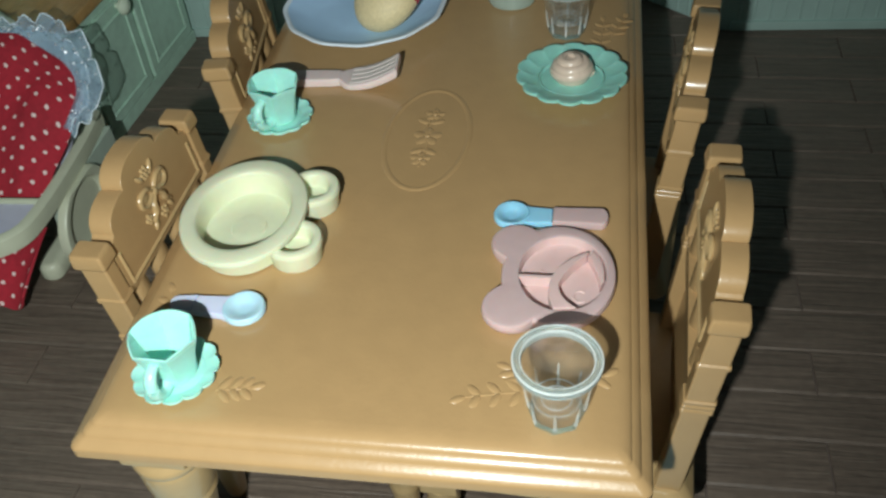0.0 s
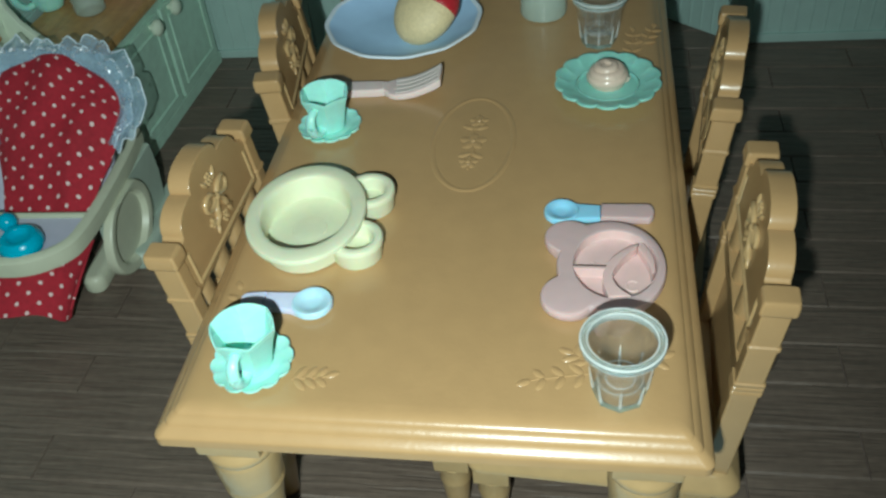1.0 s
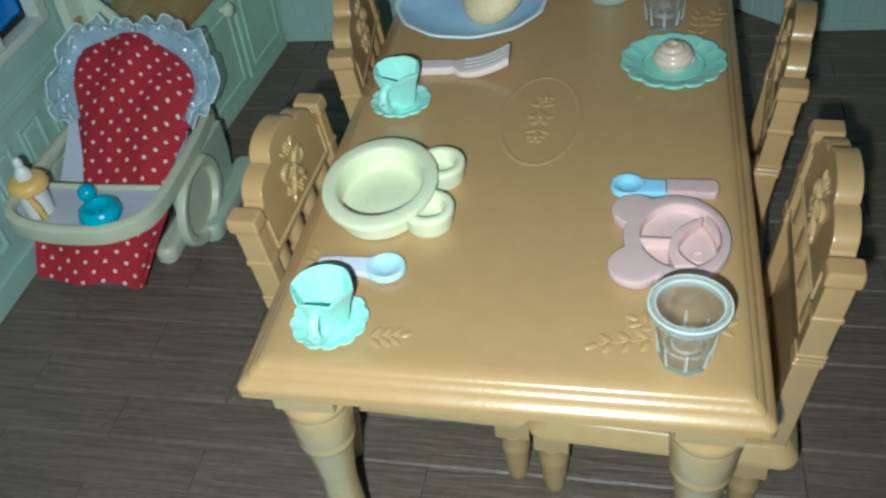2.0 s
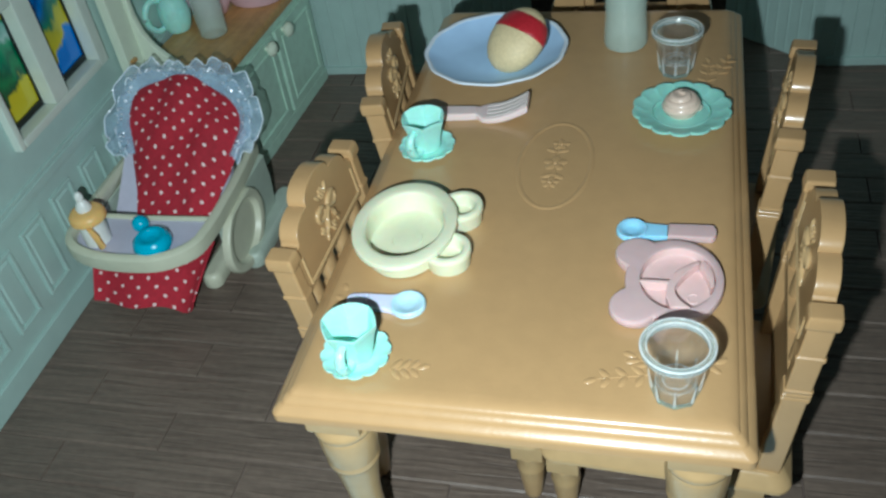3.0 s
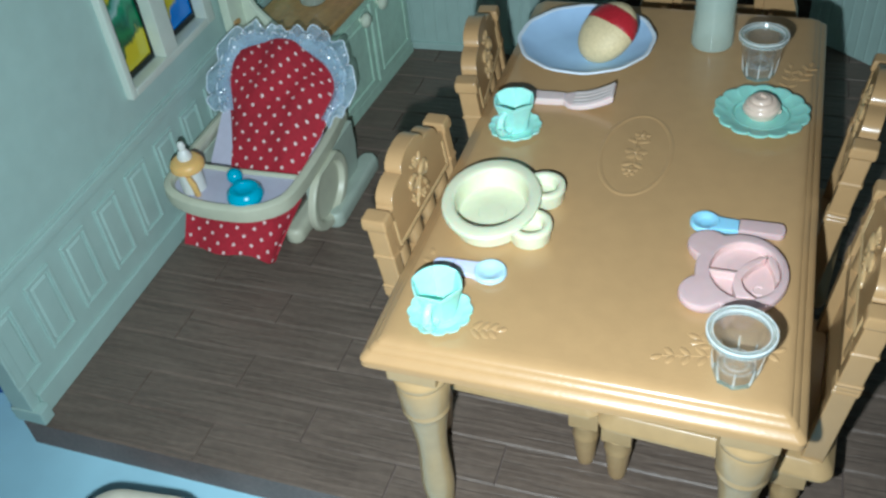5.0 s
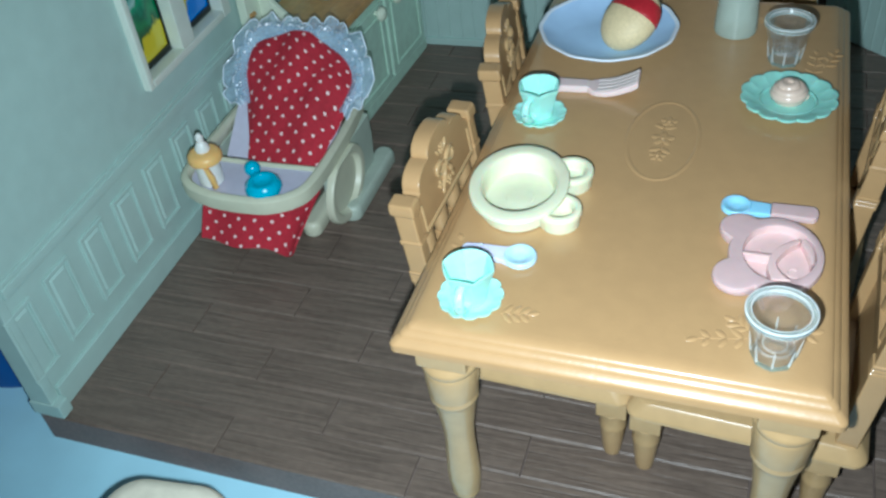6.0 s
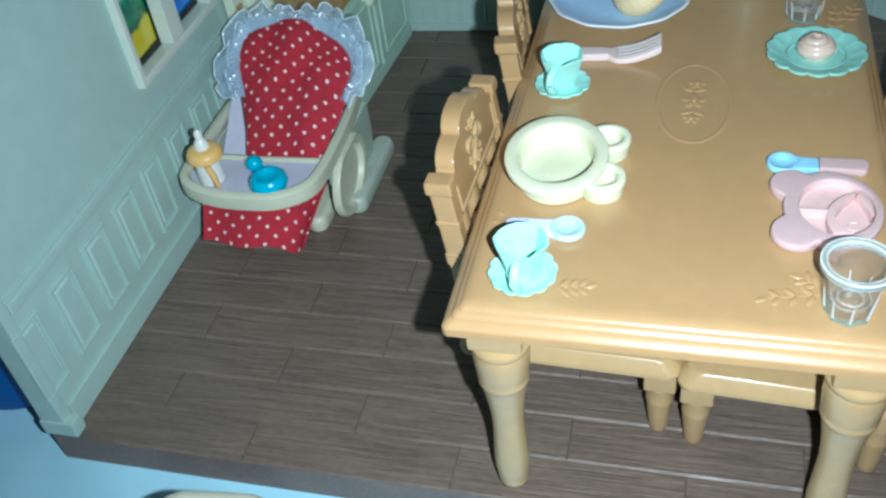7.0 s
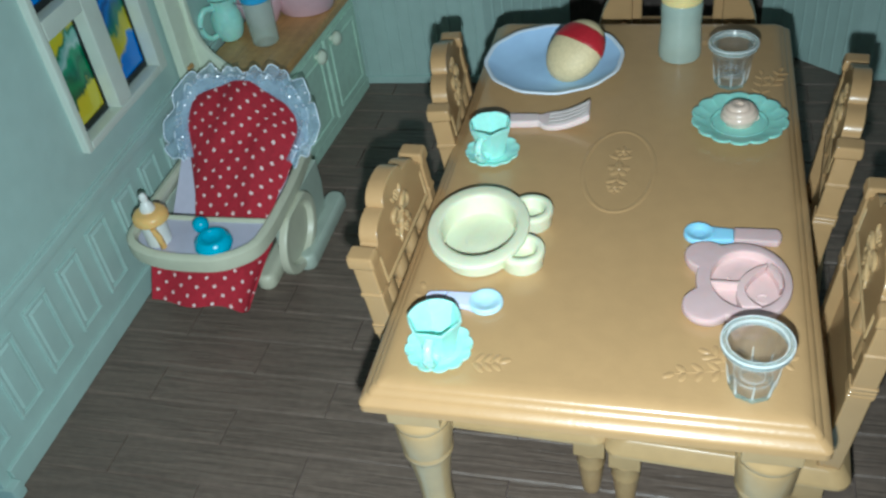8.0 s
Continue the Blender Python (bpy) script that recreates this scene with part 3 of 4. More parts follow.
def chair(x, y, rz, label):
    """Side chair: local +y faces the table."""
    c = thing("dining_chair", label, "chair", x, y, 0, rz, "chairs round the table")
    seat = [oblong(4.44 - 2 * i, 4.85 - 2 * i, z, 0.33, 5, 0, -0.37) for i, z in ((0.14, 2.23), (0.04, 2.25), (0.0, 2.3), (0.0, 2.36), (0.03, 2.42), (0.17, 2.62), (0.21, 2.655), (0.28, 2.665))]
    part("seat", loft(seat), TAN_PALE, c, sharp=32)
    prof = [(0.17, 0.0), (0.2, 0.04), (0.22, 0.2), (0.27, 0.7), (0.3, 1.02), (0.32, 1.08), (0.3, 1.14), (0.31, 1.3), (0.315, 1.5), (0.34, 1.56), (0.31, 1.6)]
    for sx in (-1, 1):
        for yy in (1.62, -2.0):
            leg = part("leg", lathe(prof, 20, sx * 1.64, yy), TAN_PALE, c)
            part("leg_block", box(sx * 1.64 - 0.345, sx * 1.64 + 0.345, yy - 0.345, yy + 0.345, 1.58, 2.26, 0.05), TAN_PALE, leg)
    for sx in (-1, 1):
        post = part("back_post", post_mesh(sx * 1.79), TAN, c)
        part("post_cap", cap_mesh(sx * 1.79), TAN, post)
    part("backrest", back_mesh(), TAN, c, sharp=26)
    part("back_relief", relief_mesh(), TAN_SHINE, c)
    rail = box(-1.65, 1.65, -0.17, 0.17, -0.25, 0.25, 0.04)
    part("back_rail", apply(rail, Matrix.Translation((0, lean(4.86), 4.86))), TAN, c)
    for xx in (-1.245, -0.415, 0.415, 1.245):
        rings = [circle(r * 0.78, z, 20, xx, lean(z), ry=0.18) for z, r in ((5.05, 0.24), (5.18, 0.3), (5.4, 0.33), (5.62, 0.3), (5.74, 0.24))]
        part("spindle", loft(rings), TAN, c)
    low = slab([(-1.65, 2.6), (1.65, 2.6), (1.65, 4.7), (-1.65, 4.7)], -0.2, -0.04, 0.03)
    stand(low)
    part("back_panel", low, TAN, c)
    return c


def post_mesh(x):
    """Square post, raked back, with ring bands."""
    steps = [(2.35, 0.0), (4.76, 0.0), (4.78, 0.05), (4.84, 0.05), (4.86, 0.02), (4.89, 0.05), (4.94, 0.05), (4.96, 0.02), (4.99, 0.05), (5.04, 0.05), (5.06, 0.0), (5.8, 0.0), (5.83, 0.05), (5.89, 0.05), (5.92, 0.0), (6.6, 0.0)]
    return loft([oblong(0.32 + 1.1 * e, 0.44 + 1.1 * e, z, 0.04, 3, x, lean(z)) for z, e in steps])


def cap_mesh(x):
    return loft([oblong(0.32 + 1.2 * e, 0.44 + 1.2 * e, z, 0.05, 3, x, lean(z)) for z, e in ((6.56, 0.0), (6.6, 0.08), (6.64, 0.1), (6.8, 0.09), (6.86, 0.06), (6.88, 0.0))])


def back_outline():
    """Half of the scalloped crest, from the middle out."""
    pts = []
    for k in range(0, 13):
        a = math.pi / 2 * k / 12
        pts.append((0.66 * math.sin(a) ** 0.8, 7.12 + 0.33 * math.cos(a)))
    for k in range(0, 11):
        a = math.pi / 2 * k / 10
        pts.append((0.7 + 0.66 * math.sin(a) ** 0.8, 6.78 + 0.36 * math.cos(a)))
    pts += [(1.4, 6.74), (1.6, 6.68)]
    return pts


def back_mesh():
    half = back_outline()
    out = [(-x, z) for x, z in reversed(half)] + half[1:]
    out += [(1.6, 5.72), (-1.6, 5.72)]
    bm = slab(out, -0.2, 0.19, 0.035)
    stand(bm)
    return bm


def stand(bm):
    """From a flat piece (x, height, depth) to the raked back."""
    for v in bm.verts:
        x, z, d = v.co
        v.co = (x, lean(z) + d, z)


def relief_mesh():
    """A bow with a flower sprig and a beaded border, on the front."""
    bm = bmesh.new()
    for sx in (-1, 1):
        loop = [(0.03 * sx, 6.6, 0.21), (0.2 * sx, 6.76, 0.23), (0.42 * sx, 6.74, 0.22), (0.46 * sx, 6.58, 0.21), (0.3 * sx, 6.5, 0.22), (0.03 * sx, 6.58, 0.21)]
        tube(curve_through(loop, 4), 0.045, 8, bm)
        tube(curve_through([(0.03 * sx, 6.56, 0.22), (0.16 * sx, 6.42, 0.23), (0.2 * sx, 6.28, 0.22), (0.34 * sx, 6.16, 0.2)], 4), [0.05] * 4 + [0.06] * 5 + [0.05] * 4, 8, bm)
        blob(sx * 0.3, 6.63, 0.2, 0.16, 0.09, 0.03, bm, sx * 0.2)
        leafy = sx * 0.7
        blob(sx * 0.2, 6.96, 0.2, 0.05, 0.13, 0.045, bm, -leafy, 10, 6)
        blob(sx * 0.3, 6.08, 0.2, 0.05, 0.1, 0.04, bm, leafy, 10, 6)
    blob(0, 6.58, 0.22, 0.09, 0.09, 0.07, bm)
    for x, z, n, r in ((0.0, 6.96, 6, 0.085), (-0.05, 6.1, 5, 0.08), (0.42, 6.3, 4, 0.06)):
        blob(x, z, 0.2, 0.04, 0.04, 0.05, bm, 0, 8, 6)
        for k in range(n):
            blob(x + r * math.cos(k * 6.283 / n), z + r * math.sin(k * 6.283 / n), 0.2, 0.045, 0.045, 0.04, bm, 0, 8, 6)
    for a, b in (((-1.46, 5.86), (1.46, 5.86)), ((-1.46, 5.86), (-1.46, 6.5)), ((1.46, 5.86), (1.46, 6.5))):
        tube([(a[0], a[1], 0.19), (b[0], b[1], 0.19)], 0.035, 8, bm)
    stand(bm)
    return bm


chair(-1.76, 4.64, -91.8, "tan plastic toy chair with scalloped floral back, beside bowl")
chair(-1.75, 10.39, -82.5, "tan plastic toy chair with scalloped floral back, beside plate")
chair(2.3, 4.27, 87, "tan plastic toy chair with scalloped back, beside pink plate")
chair(2.2, 9.4, 82.5, "tan plastic toy chair with scalloped back, beside saucer")


def armchair():
    """The chair at the table's far end: barred back and bowed arms."""
    c = thing("armchair", "tan plastic toy armchair with barred back at table end", "chair", 1.0, 16.6, 0, 180, "chairs round the table")
    part("seat", loft([oblong(3.6 - 2 * i, 3.4 - 2 * i, z, 0.3, 5) for i, z in ((0.1, 2.6), (0, 2.65), (0, 2.85), (0.1, 2.95))]), TAN, c)
    for sx in (-1, 1):
        part("back_post", loft([oblong(0.42, 0.4, z, 0.06, 3, sx * 1.24, 0.1 - 0.06 * (z - 2.8)) for z in (2.7, 5.0, 7.0, 8.6)]), TAN, c)
        for yy in (1.4, -1.4):
            part("leg", lathe([(0.18, 0), (0.22, 0.1), (0.28, 1.4), (0.33, 2.0), (0.3, 2.62)], 18, sx * 1.45, yy), TAN, c)
        wing = [(1.3, 6.2), (1.5, 6.16), (1.75, 6.0), (1.98, 5.72), (2.15, 5.38), (2.27, 5.0), (2.33, 4.65), (2.3, 4.3), (2.0, 4.0), (1.3, 3.9)]
        turn = Matrix(((sx, 0, 0, 0), (0, 0, 1, 0.1), (0, 1, 0, 0), (0, 0, 0, 1)))
        part("arm", apply(slab(wing, -0.2, 0.3, 0.07), turn), TAN, c)
        part("arm_panel", apply(box(-0.08, 0.08, -0.2, 1.2, 2.9, 5.0, 0.04), Matrix.Translation((sx * 1.55, 0.1, 0))), TAN, c)
    for z, h in ((4.75, 0.36), (6.0, 0.42), (6.95, 0.4), (8.2, 0.6)):
        part("back_rail", box(-1.1, 1.1, -0.02 - 0.06 * (z - 2.8), 0.26 - 0.06 * (z - 2.8), z - h / 2, z + h / 2, 0.05), TAN, c)
    for x in (-0.62, 0.62):
        part("slat", box(x - 0.12, x + 0.12, -0.16, 0.06, 6.15, 6.8, 0.03), TAN, c)
        part("slat", box(x - 0.12, x + 0.12, -0.22, 0.0, 7.1, 7.95, 0.03), TAN, c)


armchair()

# ---------------------------------------------------------------- on the table


def cup(x, y, rz):
    s = thing("saucer", "mint plastic scalloped saucer under a cup", "saucer", x, y, TOP, 0, "cups and saucers")
    part("dish", lathe([(0.4, 0.0), (0.44, 0.03), (0.42, 0.075), (0.34, 0.07)], 48), MINT, s)
    part("scalloped_rim", loft([circle(0.42, 0.02, 84), scallop(0.5, 0.03, 84, 12, 0.03), scallop(0.6, 0.1, 84, 12, 0.045), scallop(0.6, 0.15, 84, 12, 0.045), scallop(0.52, 0.11, 84, 12, 0.03), circle(0.42, 0.078, 84)], caps=(False, False)), MINT, s)
    c = thing("teacup", "mint plastic teacup with petal-shaped wavy rim", "cup", x, y, TOP + 0.072, rz, "cups and saucers")
    # six flat sides that grow out of a round foot; each side's upper edge is arched
    prof = [(0.26, 0.0, 0, 0), (0.31, 0.03, 0, 0), (0.32, 0.09, 0.3, 0), (0.35, 0.25, 0.7, 0), (0.385, 0.42, 0.85, 0), (0.42, 0.56, 0.85, 0.005), (0.462, 0.68, 0.8, 0.02), (0.49, 0.75, 0.72, 0.036), (0.487, 0.773, 0.7, 0.04), (0.468, 0.778, 0.7, 0.04), (0.447, 0.755, 0.75, 0.036), (0.42, 0.66, 0.85, 0.015), (0.36, 0.45, 0.9, 0), (0.3, 0.2, 0.85, 0), (0.24, 0.13, 0.5, 0), (0.1, 0.12, 0, 0)]
    rings = []
    for r, z, flat, arch in prof:
        ring = []
        for i in range(96):
            a = 2 * math.pi * i / 96
            off = (a + math.pi / 6) % (math.pi / 3) - math.pi / 6
            k = r * (1 + 0.82 * flat * (1.05 * math.cos(math.pi / 6) / math.cos(off) - 1))
            ring.append((k * math.cos(a), k * math.sin(a), z + arch * math.cos(3 * off) ** 0.8))
        rings.append(ring)
    part("cup_body", loft(rings), MINT, c, sharp=30)
    path = curve_through([(0.33, 0, 0.6), (0.5, 0, 0.6), (0.61, 0, 0.47), (0.6, 0, 0.25), (0.46, 0, 0.1), (0.27, 0, 0.1)], 5)
    part("handle", tube(path, [0.075 + 0.045 * k / (len(path) - 1) for k in range(len(path))], 12, flat=0.85), MINT, c)


cup(-2.69, 1.17, -92)
cup(-2.85, 7.38, -108)


def glass(x, y):
    g = thing("drinking_glass", "clear plastic toy tumbler with faceted bluish foot", "glass", x, y, TOP, 0, "tumblers")
    n = 96
    foot = [(0.3, 0.02, 0), (0.33, 0.003, 0), (0.364, 0.015, 1), (0.376, 0.1, 1), (0.34, 0.1, 0.5), (0.3, 0.06, 0), (0.3, 0.02, 0)]
    body = [(0.1, 0.103, 0), (0.374, 0.103, 1), (0.397, 0.25, 1), (0.432, 0.5, 1), (0.47, 0.76, 0.6), (0.495, 0.9, 0.1), (0.525, 0.96, 0), (0.552, 0.995, 0), (0.46, 0.995, 0), (0.435, 0.88, 0), (0.385, 0.6, 0.3), (0.345, 0.38, 0.5), (0.32, 0.3, 0.3), (0.27, 0.27, 0), (0.2, 0.285, 0), (0.17, 0.315, 0), (0.12, 0.32, 0)]
    rim = [(0.462, 0.998, 0), (0.462, 1.07, 0), (0.485, 1.115, 0), (0.535, 1.13, 0), (0.572, 1.11, 0), (0.583, 1.06, 0), (0.575, 1.01, 0), (0.553, 0.998, 0), (0.463, 0.998, 0)]
    for name, prof, m in (("tumbler_body", body, GLASS), ("foot", foot, GLASS_BASE), ("rim", rim, GLASS_RIM)):
        rings = []
        for r, z, f in prof:
            ring = []
            for i in range(n):
                a = 2 * math.pi * i / n
                k = math.cos(math.pi / 8) / math.cos((a % (math.pi / 4)) - math.pi / 8)
                r2 = r * (f * k * 1.03 + 1 - f)
                ring.append((r2 * math.cos(a), r2 * math.sin(a), z))
            rings.append(ring)
        part(name, loft(rings, caps=(name == "tumbler_body", name == "tumbler_body")), m, g, sharp=20)
    # thin whitish bars imitate the light streaks along the facets
    for k in range(8):
        a = math.pi / 4 * k
        glint_path = [((r - 0.012) * math.cos(a), (r - 0.012) * math.sin(a), z) for r, z in ((0.38, 0.11), (0.398, 0.2), (0.42, 0.36), (0.445, 0.52))]
        part("facet_glint", tube(glint_path, [0.03, 0.028, 0.022, 0.01], 10), GLASS_GLINT, g)
    # pale rings added as the bright lines of light on lip and inner floor
    for name, r, z, w in (("outer_lip_glint", 0.566, 1.105, 0.017), ("inner_lip_glint", 0.474, 1.1, 0.011), ("lower_lip_glint", 0.56, 1.0, 0.008), ("floor_glint_ring", 0.2, 0.31, 0.012), ("floor_glint_ring", 0.31, 0.32, 0.01)):
        part(name, tube([(r * math.cos(a), r * math.sin(a), z) for a in (2 * math.pi * k / 64 for k in range(65))], w, 8, caps=False), GLASS_EDGE_GLINT, g)


glass(2.72, 0.98)
glass(2.42, 10.75)


def round_outline(shapes, n=140):
    """The outline round overlapping ellipses (x, y, rx, ry), seen from the first one's middle."""
    cx, cy = shapes[0][:2]
    out = []
    for i in range(n):
        a = 2 * math.pi * i / n
        c, s = math.cos(a), math.sin(a)
        best = 0
        for x, y, rx, ry in shapes:
            ox, oy = (cx - x) / rx, (cy - y) / ry
            dx, dy = c / rx, s / ry
            A, B, C = dx * dx + dy * dy, ox * dx + oy * dy, ox * ox + oy * oy - 1
            disc = B * B - A * C
            if disc > 0:
                best = max(best, (-B + math.sqrt(disc)) / A)
        out.append((cx + best * c, cy + best * s))
    return out


def bear_bowl():
    """Deep oval bowl with a broad rounded rim; two shallow ears grow out of it."""
    b = thing("baby_bowl", "pale lime plastic bear-shaped bowl with two ears", "bowl", -2.52, 4.22, TOP, 4)
    prof = ((0.76, 0.98, 0.0), (0.83, 1.06, 0.04), (0.86, 1.1, 0.3), (0.9, 1.14, 0.37), (0.98, 1.24, 0.385), (1.03, 1.29, 0.42), (1.04, 1.3, 0.47), (1.025, 1.28, 0.515), (0.97, 1.21, 0.54), (0.85, 1.05, 0.54), (0.79, 0.975, 0.525), (0.765, 0.945, 0.49), (0.755, 0.93, 0.4), (0.735, 0.9, 0.2), (0.72, 0.88, 0.11), (0.68, 0.83, 0.085), (0.3, 0.36, 0.095), (0.28, 0.33, 0.115), (0.1, 0.12, 0.115))
    part("bowl_body", loft([circle(rx, z, 80, ry=ry) for rx, ry, z in prof]), BOWL, b)
    for x, y in ((1.0, 0.68), (0.92, -0.6)):
        p = [(0.37, 0.0), (0.41, 0.04), (0.43, 0.26), (0.455, 0.3), (0.46, 0.37), (0.44, 0.42), (0.39, 0.44), (0.32, 0.43), (0.285, 0.39), (0.27, 0.3), (0.25, 0.2), (0.2, 0.18), (0.05, 0.18)]
        ear = lathe(p, 64, x, y)
        for v in ear.verts:
            k = math.hypot(v.co.x / 0.82, v.co.y / 1.05)
            if k < 1:
                v.co.x, v.co.y = v.co.x / k, v.co.y / k
        part("ear", ear, BOWL, b)


def bear_plate():
    """Flat divided plate; the bear's ears lie towards the table's middle."""
    b = thing("baby_plate", "dusty pink plastic bear-shaped plate with three hollows", "plate", 2.62, 3.4, TOP, 0)
    outline = round_outline([(0, 0, 0.86, 1.06), (-0.66, -0.72, 0.43, 0.43), (-0.68, 0.66, 0.4, 0.4)])
    grow = lambda k: [(x * k, y * k) for x, y in outline]  # noqa: E731
    n = len(outline)
    inner = lambda r, ry, z: [(0.06 + r * math.cos(2 * math.pi * i / n), 0.02 + ry * math.sin(2 * math.pi * i / n), z) for i in range(n)]  # noqa: E731
    lift = lambda k, z: [(x, y, z) for x, y in grow(k)]  # noqa: E731
    part("plate_body", loft([lift(0.93, 0.0), lift(0.97, 0.03), lift(1.0, 0.1), lift(1.0, 0.17), lift(0.985, 0.21), lift(0.94, 0.23), inner(0.68, 0.82, 0.235), inner(0.655, 0.79, 0.215)], caps=(True, False)), PINK, b)
    part("hollow", loft([inner(0.655, 0.79, 0.215), inner(0.64, 0.77, 0.05), inner(0.6, 0.72, 0.03), inner(0.4, 0.45, 0.03)], caps=(False, True)), PINK_IN, b, "lighter peach-pink hollow")
    part("divider", box(-0.6, -0.06, -0.13, -0.05, 0.02, 0.215, 0.025), PINK_IN, b)
    outer = curve_through([(0.44, 0.5, 0), (0.2, 0.35, 0), (-0.02, 0.1, 0), (-0.12, -0.2, 0), (-0.12, -0.48, 0), (-0.04, -0.73, 0)], 4)
    inside = curve_through([(0.42, 0.43, 0), (0.24, 0.22, 0), (0.09, -0.03, 0), (0.02, -0.25, 0), (0.1, -0.5, 0), (0.3, -0.7, 0)], 4)
    part("divider", slab([(p.x, p.y) for p in outer] + [(p.x, p.y) for p in reversed(inside)], 0.02, 0.218, 0.018), PINK_IN, b)
    part("hollow_side", slab([(0.43, 0.42), (0.53, 0.2), (0.6, -0.02), (0.62, -0.22), (0.7, -0.12), (0.69, 0.14), (0.62, 0.4), (0.5, 0.56)], 0.02, 0.205, 0.04), PINK_IN, b)
    for x, y, r, a, c in ((0.34, -0.3, 0.1, 0.9, 5.4), (-0.14, 0.25, 0.12, 3.2, 5.0)):
        part("dimple", tube([(x + r * math.cos(a + (c - a) * k / 14), y + r * 1.15 * math.sin(a + (c - a) * k / 14), 0.03) for k in range(15)], 0.018, 8), PINK_IN, b)


def spoon(name, label, x, y, rz, length, bowl_mat, shaft_mat, grip_mat, split, r, taper=0.0):
    """A baby spoon lying flat: a round bowl, a shaft and a grip of another colour."""
    s = thing(name, label, "cutlery", x, y, TOP, rz, "baby cutlery")
    part("spoon_bowl", loft([circle(r * 0.8, 0.0, 32), circle(r, 0.06, 32), circle(r, 0.13, 32), circle(r * 0.92, 0.16, 32), circle(r * 0.68, 0.15, 32), circle(r * 0.52, 0.1, 32), circle(r * 0.2, 0.08, 32)]), bowl_mat, s)
    h = 0.17
    part("shaft", slab([(r * 0.45, -r * 0.82), (r * 1.0, -h - 0.03), (split, -h), (split, h), (r * 1.0, h + 0.03), (r * 0.45, r * 0.82), (r * 0.78, 0.0)], 0.0, 0.14, 0.04), shaft_mat, s)
    out = [(split, -h - 0.012)] + [(length - 0.12 + 0.12 * math.sin(a), -(h + 0.03 - taper) * math.cos(a)) for a in (math.pi * k / 10 for k in range(11))] + [(split, h + 0.012)]
    part("grip", slab(out, 0.0, 0.145 if taper else 0.17, 0.05), grip_mat, s)


def fork():
    """Thick moulded fork: a straight grip, a dropped shoulder and a head that sweeps up to the tips."""
    f = thing("baby_fork", "pale pink toy fork with light grey tines", "cutlery", -1.62, 8.72, TOP, 3, "baby cutlery")
    out = [(-1.3, -0.19), (-0.5, -0.18), (-0.34, -0.15), (-0.34, 0.17), (-0.5, 0.19), (-1.25, 0.2), (-1.38, 0.1), (-1.38, -0.1)]
    part("grip", slab(out, 0.0, 0.2, 0.05), PINK_PALE, f)
    sweep = ((-0.36, 0.15, 0.0, 0.2), (-0.3, 0.18, 0.0, 0.17), (-0.22, 0.27, 0.0, 0.15), (-0.1, 0.315, 0.0, 0.15), (0.1, 0.325, 0.01, 0.17), (0.3, 0.325, 0.05, 0.22), (0.5, 0.325, 0.12, 0.3), (0.7, 0.325, 0.21, 0.4), (0.83, 0.32, 0.28, 0.48), (0.86, 0.3, 0.31, 0.47))
    part("head", loft([[(x, -h, a + 0.03), (x, -h, b - 0.03), (x, -h + 0.03, b), (x, h - 0.03, b), (x, h, b - 0.03), (x, h, a + 0.03), (x, h - 0.03, a), (x, -h + 0.03, a)] for x, h, a, b in sweep]), PINK_PALE, f, sharp=50)
    for k in range(4):
        y = -0.21 + 0.15 * k
        rows = [[(x, y - 0.055, b - 0.02), (x, y - 0.045, b + 0.014), (x, y + 0.045, b + 0.014), (x, y + 0.055, b - 0.02)] for x, h, a, b in sweep[3:-1]]
        part("tine", loft(rows), GREY_PALE, f, "light grey tine")


def lobed_plate():
    p = thing("serving_plate", "pale blue glossy plate with gently lobed rim", "plate", -1.95, 11.25, TOP, 10)
    ring = lambda r, z, d: circle(r, z, 120, lobes=12, deep=d * 0.75)  # noqa: E731
    part("dish", loft([ring(1.1, 0.0, 0), ring(1.15, 0.05, 0), ring(1.55, 0.2, 0.006), ring(1.74, 0.32, 0.012), ring(1.68, 0.355, 0.012), ring(1.5, 0.25, 0.006), ring(1.15, 0.12, 0), ring(0.7, 0.09, 0)]), PLATE, p)
    part("rim", loft([ring(1.73, 0.315, 0.012), ring(1.775, 0.345, 0.012), ring(1.77, 0.385, 0.012), ring(1.72, 0.39, 0.012), ring(1.67, 0.36, 0.012)], caps=(False, False)), RIM_PALE, p, "whitish rounded rim")


def bread():
    """Round filled bread with a red band, lying tipped on the plate."""
    tip = Matrix.Rotation(radians(-33), 4, "Z") @ Matrix.Rotation(radians(34), 4, "X")
    b = thing("toy_bread", "cream toy bread with wide red icing band on plate", "bread", -1.36, 11.0, TOP + 0.1, 0)
    part("crumb", blob(0, 0, 0.6, 0.72, 0.86, 0.5, tip=tip, u=40, v=28), CREAM, b)
    band = bmesh.new()
    rings = []
    for k in range(9):
        q = 0.08 + 0.6 * k / 8
        r = math.sqrt(1 - (q * 0.99) ** 2) * (1.012 if 0 < k < 8 else 0.97)
        rings.append([tip @ Vector((0.73 * r * math.cos(a), 0.86 * q, 0.51 * r * math.sin(a))) + Vector((0, 0, 0.6)) for a in (2 * math.pi * i / 48 for i in range(48))])
    loft(rings, band, (False, False))
    part("icing", band, RED, b, "dark red band of icing")


